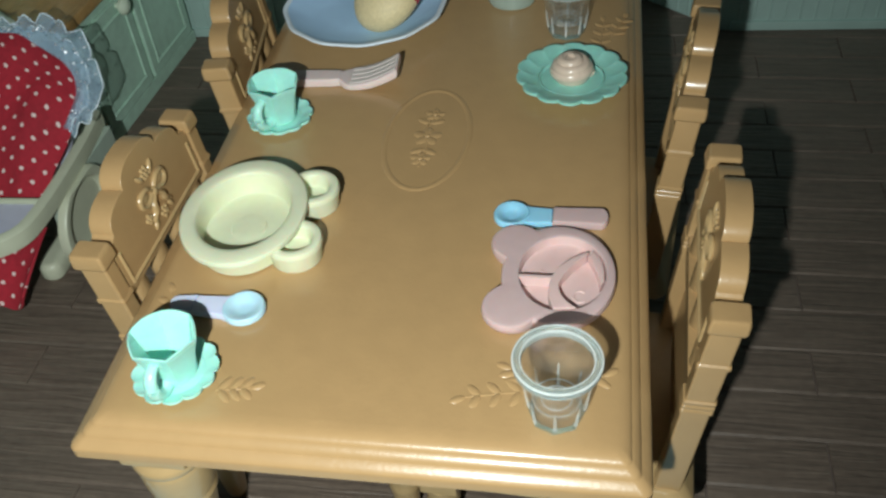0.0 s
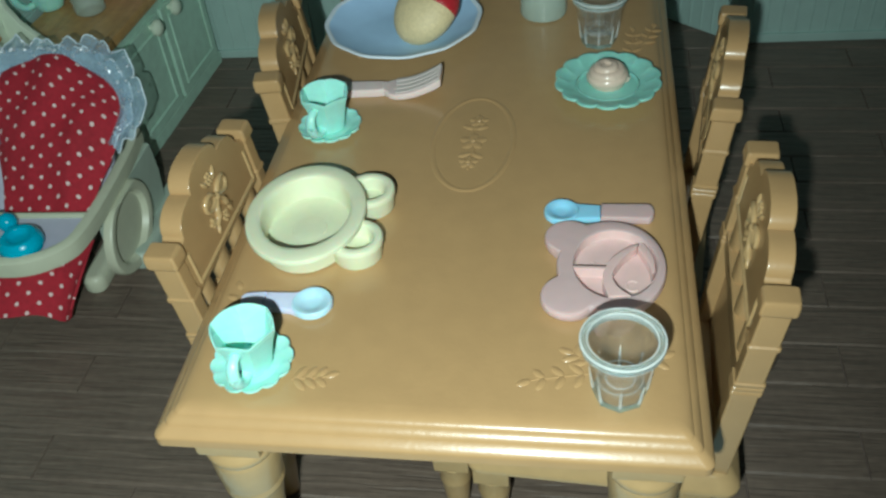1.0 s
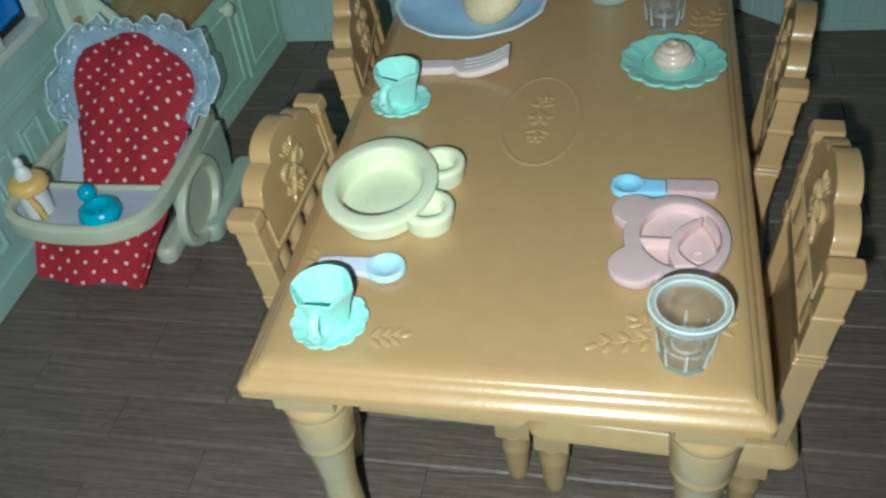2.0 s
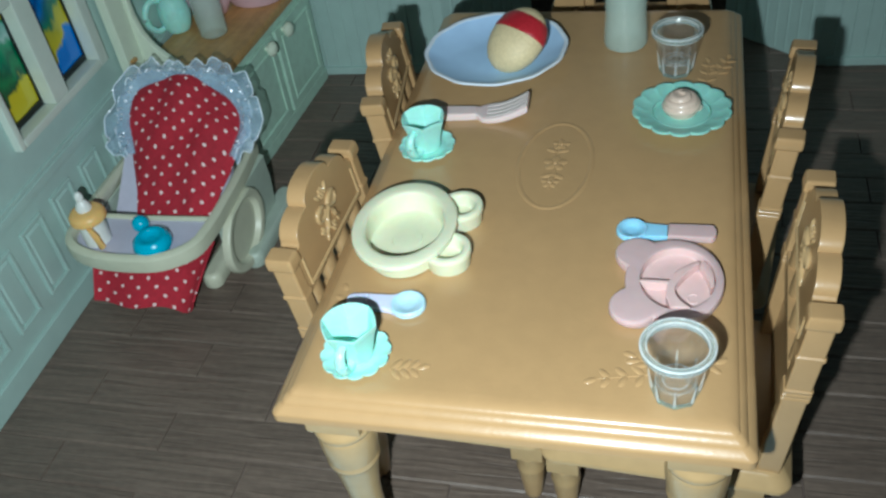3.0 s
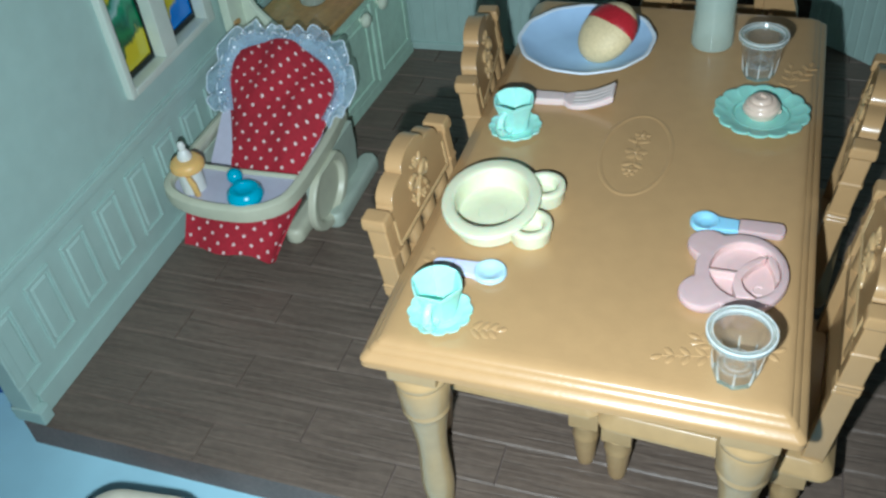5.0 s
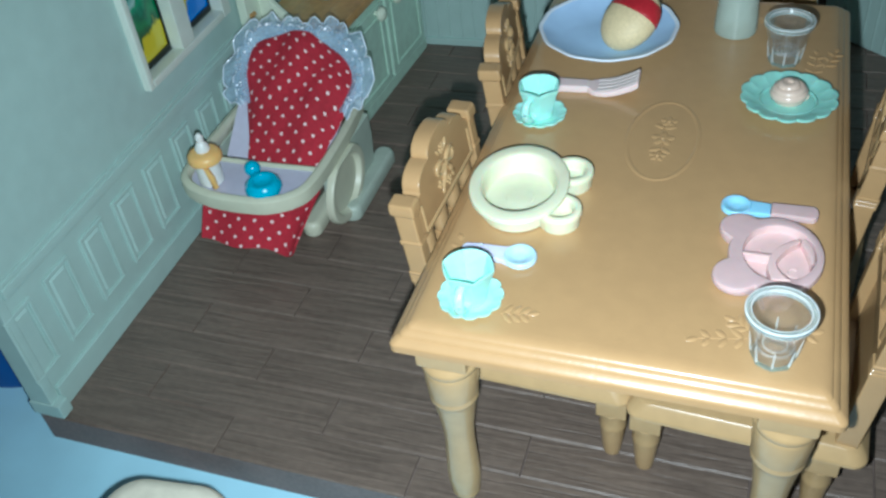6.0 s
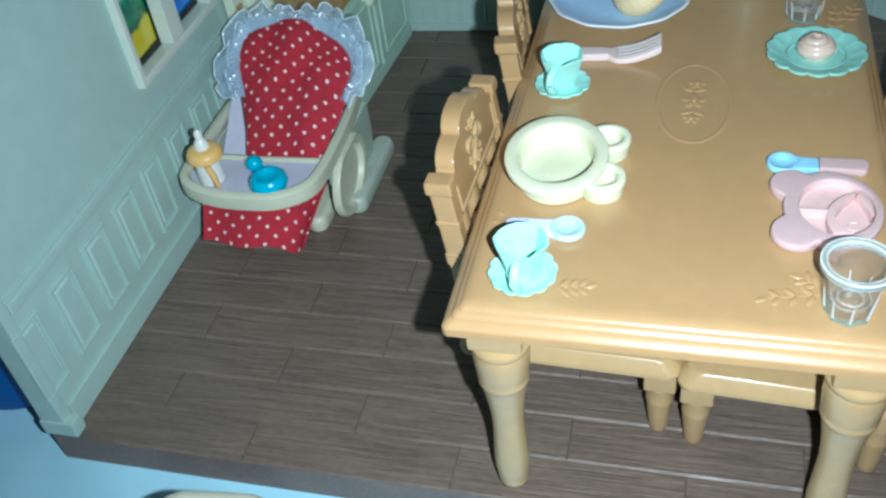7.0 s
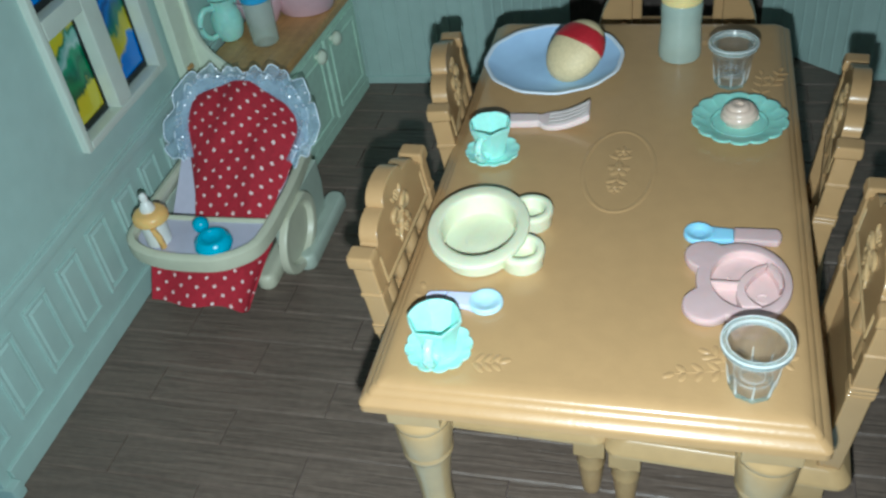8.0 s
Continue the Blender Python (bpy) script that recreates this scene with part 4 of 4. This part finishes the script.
def saucer_with_bun():
    s = thing("saucer", "sea green plastic saucer with deep scalloped rim", "saucer", 2.6, 8.84, TOP, 0)
    ring = lambda r, z, d: scallop(r, z, 168, 14, d)  # noqa: E731
    part("dish", loft([ring(0.6, 0.0, 0), ring(0.66, 0.04, 0), ring(0.66, 0.1, 0), ring(0.62, 0.14, 0), ring(0.58, 0.1, 0), ring(0.3, 0.09, 0)]), MINT_DARK, s)
    part("scalloped_rim", loft([ring(0.64, 0.04, 0), ring(0.92, 0.12, 0.03), ring(1.03, 0.2, 0.04), ring(1.03, 0.25, 0.04), ring(0.97, 0.26, 0.036), ring(0.8, 0.17, 0.014), ring(0.64, 0.138, 0)], caps=(False, False)), MINT_DARK, s)
    b = thing("cream_bun", "shiny pinkish cream swirl bun on green saucer", "cake", 2.6, 8.9, TOP + 0.09, 0)
    path, rad = [], []
    for k in range(80):
        q = k / 79
        a = q * 2 * math.pi * 3.2
        path.append((0.31 * math.sqrt(1 - q * q) * math.cos(a), 0.31 * math.sqrt(1 - q * q) * math.sin(a), 0.12 + 0.3 * q))
        rad.append(0.13 - 0.03 * q)
    bm = tube(path, rad, 10)
    blob(0, 0, 0.15, 0.37, 0.37, 0.3, bm, u=24, v=14)
    part("swirl", bm, BUN, b)


def milk_bottle():
    b = thing("baby_bottle", "frosted toy baby bottle with pale yellow collar", "bottle", 1.17, 12.05, TOP, 0)
    part("bottle_body", lathe([(0.42, 0), (0.51, 0.04), (0.54, 0.12), (0.53, 0.4), (0.5, 0.85), (0.51, 1.3), (0.51, 1.48), (0.46, 1.57)], 36), FROST, b)
    part("collar", lathe([(0.46, 1.54), (0.5, 1.56), (0.51, 1.61), (0.47, 1.65), (0.47, 1.76), (0.48, 1.8), (0.47, 1.88), (0.4, 1.99), (0.29, 2.06), (0.23, 2.08)], 36), CAP_YELLOW, b)
    part("teat", lathe([(0.23, 2.07), (0.19, 2.17), (0.14, 2.28), (0.16, 2.38), (0.13, 2.48), (0.06, 2.54)], 24), TEAT, b)


bear_bowl()
bear_plate()
spoon("baby_spoon", "lilac and sky blue toy baby spoon on table", -2.06, 2.43, 178, 1.2, SKY_PALE, LILAC_PALE, LILAC_PALE, 0.8, 0.33, 0.06)
spoon("baby_spoon", "sky blue toy spoon with dusty pink grip", 1.8, 4.8, 0, 1.56, SKY, SKY, PINK, 0.66, 0.3)
fork()
lobed_plate()
bread()
saucer_with_bun()
milk_bottle()

# ---------------------------------------------------------------- high chair
CUSHION_LEFT = ((9.0, -12.42), (9.6, -12.54), (10.4, -12.86), (11.0, -13.12), (11.4, -13.2), (11.7, -13.15), (11.95, -12.98), (12.07, -12.75), (12.12, -12.5))
CUSHION_RIGHT = ((9.0, -10.1), (9.6, -9.92), (10.4, -9.66), (10.9, -9.45), (11.2, -9.42), (11.5, -9.55), (11.75, -9.8), (11.95, -10.15), (12.07, -10.5), (12.12, -10.8))


def along(table_, y):
    for (a, p), (b, q) in zip(table_, table_[1:]):
        if y <= b:
            k = (y - a) / (b - a)
            return p + (q - p) * max(0, k)
    return table_[-1][1]


def high_chair():
    h = thing("high_chair", "ivory toy high chair with lilac tray and dotted cushion", "high chair", 0, 0, 0)
    plan = [(-9.95, 12.3), (-9.8, 11.0), (-9.72, 9.6), (-9.72, 8.3), (-9.9, 7.5), (-10.6, 6.95), (-11.5, 6.82), (-12.5, 6.88), (-13.3, 7.15), (-13.75, 7.6), (-13.88, 8.3), (-13.9, 9.6), (-13.9, 11.0), (-13.85, 12.2)]
    path = curve_through([(x, y, 2.62) for x, y in plan], 5)
    rings = []
    for i, p in enumerate(path):
        ahead = (path[min(i + 1, len(path) - 1)] - path[max(i - 1, 0)]).normalized()
        out = Vector((ahead.y, -ahead.x, 0))
        ring = []
        for u, z in ((0.0, -0.34), (0.12, -0.32), (0.2, -0.16), (0.24, 0.0), (0.22, 0.1), (0.15, 0.17), (0.02, 0.17), (-0.06, 0.1), (-0.08, -0.1), (-0.06, -0.3)):
            ring.append(p + u * out + Vector((0, 0, z)))
        rings.append(ring)
    part("rim", loft(rings), IVORY, h)
    tray = [(-9.74, 8.75), (-9.76, 8.0), (-10.0, 7.45), (-10.65, 6.98), (-11.55, 6.87), (-12.5, 6.93), (-13.25, 7.2), (-13.68, 7.65), (-13.82, 8.7)]
    part("tray", slab(tray, 2.3, 2.56, 0.05), TRAY, h, "pale lilac tray")
    part("tray_edge", tube([(-9.8, 8.78, 2.6), (-11.8, 8.7, 2.6), (-13.8, 8.72, 2.6)], 0.08, 8), IVORY, h)
    for sx, x in ((1, -9.85), (-1, -13.85)):
        out = [(9.2, 1.1), (9.8, 0.5), (10.6, 0.3), (11.9, 0.3), (12.15, 0.6), (12.3, 1.4), (12.25, 2.3), (9.0, 2.3), (8.95, 1.6)]
        turn = Matrix(((0, 0, 1, x), (1, 0, 0, 0), (0, 1, 0, 0), (0, 0, 0, 1)))
        side = part("side_panel", apply(slab(out, -0.12, 0.12, 0.05), turn), SAGE, h, "sage green side panel")
        rings = []
        for k, u in ((1.0, 0.1), (1.0, 0.26), (0.96, 0.32), (0.86, 0.33), (0.78, 0.3), (0.74, 0.2), (0.72, 0.14)):
            ring = [(x + sx * u, 9.8 + 1.3 * k * math.cos(a) + 0.14 * math.sin(a) * k, 1.36 + 1.14 * k * math.sin(a)) for a in (2 * math.pi * j / 48 for j in range(48))]
            rings.append([(p, q, min(2.32, max(0.06, r))) for p, q, r in ring])
        part("moulding", loft(rings), IVORY, side, "ivory oval moulding round a hollow")
        part("foot", loft([oblong(0.7 - 2 * e, 3.5 - 2 * e, z, 0.33 - e, 6, x + sx * 0.2, 11.3) for e, z in ((0.06, 0.003), (0, 0.1), (0, 0.36), (0.05, 0.48), (0.14, 0.55))]), SAGE, h)
        part("front_runner", loft([oblong(0.62 - 2 * e, 2.4 - 2 * e, z, 0.3 - e, 6, x - sx * 0.72, 9.75) for e, z in ((0.08, 0.003), (0, 0.1), (0, 0.36), (0.06, 0.48), (0.18, 0.54))]), IVORY, h)
    part("seat_shell", sheet([[(x, y, 1.2 + max(0, y - 9.0) * 0.8) for x in (-13.6, -12.7, -11.8, -10.9, -10.05)] for y in (9.5, 10.1, 10.8, 11.5, 12.2)], 0.15), TRAY, h)
    cushion(h)
    lace(h)
    skirt(h)


def cushion_z(y):
    return 2.28 + (y - 8.8) * 0.853


def cushion(h):
    rows = []
    ys = [8.75 + 0.1053 * k for k in range(33)]
    for y in ys:
        a, b = along(CUSHION_LEFT, y), along(CUSHION_RIGHT, y)
        row = []
        for j in range(25):
            q = j / 24
            x = a + (b - a) * q
            puff = 0.42 * (1 - (2 * q - 1) ** 4) * (1 - max(0, (y - 11.6) / 0.8) ** 2)
            crease = 0.2 * noise.noise((x * 0.9, y * 0.7, 2.0)) + 0.08 * math.sin(x * 2.2 + y * 1.2) + 0.1 * noise.noise((x * 2.2, y * 1.7, 5.0)) + 0.04 * math.sin(x * 4.1 - y * 2.3)
            row.append((x, y - 0.2 * puff, cushion_z(y) - 0.2 + puff * 0.6 + crease))
        rows.append(row)
    part("cushion", sheet(rows, 0.3), COTTON, h, "red cotton cushion with small white dots")


def lace(h):
    """Two gathered frills round the upper cushion, with glinting stitches."""
    edge = [(y, x) for y, x in CUSHION_LEFT if y > 10.0] + [(y, x) for y, x in reversed(CUSHION_RIGHT) if y > 10.0]
    path = evenly(curve_through([(x, y, 0) for y, x in edge], 12), 240)
    mid = Vector((-11.4, 10.9, 0))
    n = len(path)
    for name, lobes, reach, lift in (("lace_frill", 10, 0.9, 0.0), ("inner_frill", 14, 0.4, 0.06)):
        rows = [[] for _ in range(6)]
        for i, p in enumerate(path):
            ahead = path[min(i + 1, n - 1)] - path[max(i - 1, 0)]
            out = Vector((-ahead.y, ahead.x, 0)).normalized()
            if out.dot(p - mid) < 0:
                out = -out
            q = i / (n - 1)
            ph = q * math.pi * lobes + 0.5 * math.sin(5.0 * q)
            lobe = abs(math.sin(ph)) ** 0.55
            full = (0.95 - 0.5 * min(1, q / 0.4) if q < 0.5 else 0.45 + 0.17 * min(1, (q - 0.5) / 0.25)) * reach
            full *= 0.3 + 0.7 * min(1.0, i / 18, (n - 1 - i) / 22)
            for k, w in enumerate((-0.12, 0.05, 0.3, 0.55, 0.8, 1.0)):
                d = w if w < 0 else w * full * (1 - 0.3 * w * (1 - lobe) + 0.1 * w * noise.noise((q * 30, 3.0, lift * 50)))
                z = lift + (0.0, 0.1, 0.14, 0.1, 0.04, -0.02)[k] + 0.07 * w * lobe + 0.06 * w * math.sin(3 * ph) + 0.09 * w * noise.noise((q * 38, w * 1.5, lift * 50))
                v = p + out * d
                rows[k].append((max(WALL_X + 0.12, v.x), v.y, cushion_z(v.y) - 0.16 + z))
        frill = part(name, loft([[rows[k][i] for k in range(6)] + [(rows[k][i][0], rows[k][i][1], rows[k][i][2] - 0.02) for k in range(5, -1, -1)] for i in range(n)]), LACE, h, "gathered pale blue lace frill")
        part("scalloped_edge", tube(rows[5], 0.02, 6), LACE_EDGE, frill, "whitish thread along the lace edge")
        stitch = bmesh.new()
        random.seed(5)
        for i in range(4, n - 4, 4):
            k = random.choice((1, 2, 4, 5))
            q = Vector(rows[k][i])
            blob(q.x, q.y, q.z + 0.03, 0.05, 0.03, 0.022, stitch, random.random() * 3, 6, 4)
        part("silver_stitching", stitch, SEQUIN, frill)


def skirt(h):
    """The loose end of the dotted cloth hanging out below the tray."""
    rows = []
    for k in range(10):
        q = k / 9
        row = []
        for j in range(25):
            s = j / 24
            x = -13.5 + 3.8 * s + 0.5 * q * (0.05 - s)
            fold = 0.12 * math.sin(s * 9 + 0.8) * q
            y = 8.3 - 1.2 * q + fold
            z = 2.2 - (1.5 + 0.34 * math.exp(-((s - 0.86) / 0.16) ** 2) - 0.5 * s**14 + 0.05 * math.sin(s * 7)) * q ** 1.1
            row.append((x, y, z))
        rows.append(row)
    part("cloth_end", sheet(rows, 0.06), COTTON, h, "loose hanging end of red dotted cloth")


def tray_bottle():
    b = thing("small_bottle", "small toy bottle with apricot collar and white teat", "bottle", -12.85, 7.7, 2.56, 0)
    part("bottle_body", lathe([(0.3, 0), (0.36, 0.04), (0.36, 0.55), (0.34, 0.75), (0.4, 0.8)], 28), WHITE, b)
    part("collar", lathe([(0.44, 0.76), (0.5, 0.82), (0.5, 0.95), (0.44, 1.05), (0.3, 1.12)], 28), ORANGE, b)
    part("teat", lathe([(0.2, 1.1), (0.22, 1.2), (0.16, 1.34), (0.1, 1.42), (0.12, 1.56), (0.08, 1.66), (0.03, 1.69)], 20), WHITE, b)
    part("spoon_grip", tube([(0.28, -0.3, 0.05), (0.3, -0.36, 0.4), (0.22, -0.4, 0.78)], [0.1, 0.1, 0.08], 8), ORANGE, b)


def rattle():
    r = thing("toy_rattle", "turquoise plastic ring rattle with small ball on tray", "rattle", -11.02, 7.5, 2.56, 0)
    part("ring_body", lathe([(0.3, 0.0), (0.46, 0.05), (0.54, 0.2), (0.51, 0.36), (0.4, 0.46), (0.29, 0.45), (0.22, 0.36), (0.1, 0.33)], 36), TURQ, r)
    part("ball", blob(-0.72, 0.72, 0.24, 0.24, 0.24, 0.24, u=20, v=14), TURQ, r)
    part("neck", tube([(-0.3, 0.3, 0.2), (-0.62, 0.62, 0.2)], 0.08, 8), TURQ, r)


high_chair()
tray_bottle()
rattle()

# ---------------------------------------------------------------- kitchen cabinet


def cabinet():
    c = thing("kitchen_cabinet", "sea green toy kitchen cabinet with brown counter", "cabinet", -11.25, 14.0, 0, -4)
    d, l, top = 2.75, 6.5, 3.95
    part("carcass", box(-d, 0, 0.1, l, 0.003, top, 0.05), GREEN_CAB, c)
    part("counter", box(-d - 0.1, 0.14, 0.12, l, top, top + 0.34, 0.09), COUNTER, c, "brown wooden counter")
    for k in range(2):
        y0 = 0.35 + 3.05 * k
        door = part("cabinet_door", box(-0.02, 0.12, y0, y0 + 2.85, 0.5, top - 0.3, 0.05), GREEN_CAB, c)
        fr = bmesh.new()
        for a, b, e, f in ((y0 + 0.3, y0 + 2.55, 0.8, 0.92), (y0 + 0.3, y0 + 2.55, 3.2, 3.32), (y0 + 0.3, y0 + 0.42, 0.92, 3.2), (y0 + 2.43, y0 + 2.55, 0.92, 3.2)):
            box(0.11, 0.18, a, b, e, f, 0.03, fr, 1)
        part("door_moulding", fr, GREEN_CAB, door)
        yk = y0 + 2.2 if k == 0 else y0 + 0.5
        part("knob", apply(lathe([(0.08, 0), (0.1, 0.12), (0.24, 0.2), (0.26, 0.3), (0.18, 0.4), (0.05, 0.43)], 20), Matrix.Translation((0.1, yk, 3.5)) @ Matrix.Rotation(math.pi / 2, 4, "Y")), CREAM_BOARD, door, "cream round knob")
    part("plinth", box(-d, 0.06, 0.05, l, 0.0, 0.42, 0.04), GREEN_CAB, c)
    out = [(-d, 0.0), (0.0, 0.0), (0.0, 3.9), (-1.0, 3.9), (-1.25, 4.2), (-1.5, 4.42), (-1.85, 4.7), (-2.15, 5.0), (-2.4, 5.45), (-2.5, 6.0), (-2.5, 9.0), (-d, 9.0)]
    turn = Matrix(((1, 0, 0, 0), (0, 0, -1, 0.1), (0, 1, 0, 0.004), (0, 0, 0, 1)))
    part("end_board", apply(slab(out, 0.0, 0.22, 0.05), turn), CREAM_BOARD, c, "cream curved end board")
    part("side_board", box(-2.98, -2.64, -0.88, 0.05, 0.004, 9.0, 0.05), CREAM_BOARD, c)
    part("peg", box(-2.75, -2.55, -0.78, -0.5, 4.72, 4.86, 0.03), COUNTER, c, "brown wooden peg")


COUNTER_Z = 4.29


def pitcher():
    p = thing("pitcher", "mint toy pitcher with round side handle", "pitcher", -13.8, 16.4, COUNTER_Z, 58)
    part("pitcher_body", lathe([(0.3, 0), (0.38, 0.05), (0.46, 0.22), (0.53, 0.5), (0.52, 0.8), (0.44, 1.08), (0.38, 1.25), (0.46, 1.5), (0.42, 1.5), (0.34, 1.25), (0.38, 1.05), (0.25, 0.4)], 36), MINT, p)
    part("handle", tube(curve_through([(-0.4, 0, 1.25), (-0.75, 0, 1.3), (-1.0, 0, 0.95), (-0.95, 0, 0.55), (-0.72, 0, 0.3), (-0.5, 0, 0.3)], 5), 0.1, 10), MINT, p)
    part("spout", tube([(0.35, 0.0, 1.2), (0.5, 0.0, 1.4), (0.62, 0, 1.5)], [0.17, 0.14, 0.09], 10), MINT, p)


def capped_bottle():
    b = thing("baby_bottle", "frosted toy baby bottle with bright blue collar", "bottle", -12.4, 16.12, COUNTER_Z, 0)
    part("bottle_body", lathe([(0.38, 0), (0.44, 0.05), (0.46, 0.12), (0.49, 1.5), (0.44, 1.6)], 32), FROST, b)
    part("collar", lathe([(0.48, 1.56), (0.52, 1.6), (0.52, 1.9), (0.4, 2.03), (0.2, 2.11)], 32), CAP_BLUE, b)
    part("teat", lathe([(0.2, 2.09), (0.14, 2.2), (0.15, 2.35), (0.08, 2.45)], 20), TEAT, b)


def basin():
    b = thing("basin", "soft pink toy basin with navy inside on counter", "basin", -11.8, 18.6, COUNTER_Z, 0)
    part("bowl_body", loft([circle(r, z, 48, ry=r * 0.85) for r, z in ((0.8, 0), (0.95, 0.06), (1.3, 0.7), (1.42, 1.0), (1.36, 1.05), (1.22, 0.98))], caps=(True, False)), PINK_SOFT, b)
    part("lining", loft([circle(r, z, 48, ry=r * 0.85) for r, z in ((1.22, 0.98), (1.1, 0.7), (0.8, 0.25), (0.3, 0.2))], caps=(False, True)), NAVY, b, "dark navy lining")


def pink_bowl():
    b = thing("bowl", "soft pink toy bowl behind the blue-capped bottle", "bowl", -13.05, 17.55, COUNTER_Z, 0)
    part("bowl_body", lathe([(0.4, 0), (0.5, 0.05), (0.8, 0.6), (0.9, 1.0), (0.86, 1.04), (0.78, 0.98), (0.68, 0.6), (0.3, 0.2)], 40), PINK_SOFT, b)


cabinet()
pink_bowl()
pitcher()
capped_bottle()
basin()

# ---------------------------------------------------------------- outside the house


def blue_tub():
    t = thing("tub", "deep blue round plastic tub beside the toy house", "tub", -17.75, 3.95, -1.0, 0)
    part("tub_body", lathe([(2.2, 0), (2.42, 0.08), (2.52, 0.3), (2.58, 1.2), (2.66, 3.5), (2.7, 4.2), (2.55, 4.2), (2.45, 3.5), (2.3, 0.6), (1.0, 0.4)], 48), DEEP_BLUE, t)


def cream_toy():
    t = thing("toy_sofa", "cream rounded toy sofa back beside the house floor", "toy", -8.15, -3.05, -1.0, 6)
    rings = []
    for z, k in ((0.0, 0.95), (0.1, 1.0), (3.1, 1.0), (3.6, 0.985), (3.85, 0.94), (4.02, 0.84), (4.1, 0.62)):
        ring = oblong(2.9 * k, 2.1 * k, z, 0.85 * k, 8)
        rings.append([(x, y + (0.08 if y > 0 else 0) * (min(1, abs(x) / 0.45) - 1), zz) for x, y, zz in ring])
    part("cushion", loft(rings), CREAM_TOY, t)
    part("base", loft([oblong(3.0 - 2 * e, 2.2 - 2 * e, z, 0.9 - e, 8) for e, z in ((0.05, 0.003), (0.0, 0.06), (0.0, 0.5), (0.06, 0.58))]), CREAM_TOY, t)


blue_tub()
cream_toy()

# ---------------------------------------------------------------- floor planks
PITCH, LONG = 1.215, 5.08


def planks(parent):
    """Moulded planks in staggered rows; all whole ones share a mesh."""
    shared = {}
    row = 0
    y = FRONT_Y
    while y < BACK_Y + 2.9:
        x = -9.66 - 2 * LONG if row % 2 == 0 else -7.2 - 2 * LONG
        while x < RIGHT_X + 0.4:
            deep = y > BACK_Y + 0.4
            a, b = max(x, BAY_L - 0.3 if deep else WALL_X - 0.5), min(x + LONG, BAY_R + 0.4 if deep else RIGHT_X + 0.5)
            if b - a > 0.3:
                key = round(b - a, 2)
                if key not in shared:
                    h = key / 2
                    rings = []
                    for i, z, near in ((0.014, -0.06, 0.014), (0.008, -0.038, 0.008), (0.024, 0.0, 0.062)):
                        y0, y1 = near - PITCH / 2, PITCH / 2 - i
                        rings.append([(i - h, y0, z), (h - i, y0, z), (h - i, y1, z), (i - h, y1, z)])
                    shared[key] = part("plank", loft(rings), FLOOR, sharp=18)
                    ob = shared[key]
                else:
                    ob = shared[key].copy()
                    scene.collection.objects.link(ob)
                ob.parent = parent
                ob.location = ((a + b) / 2 * CM, (y + PITCH / 2) * CM, 0)
            x += LONG
        y += PITCH
        row += 1


planks(FLOOR_OB)
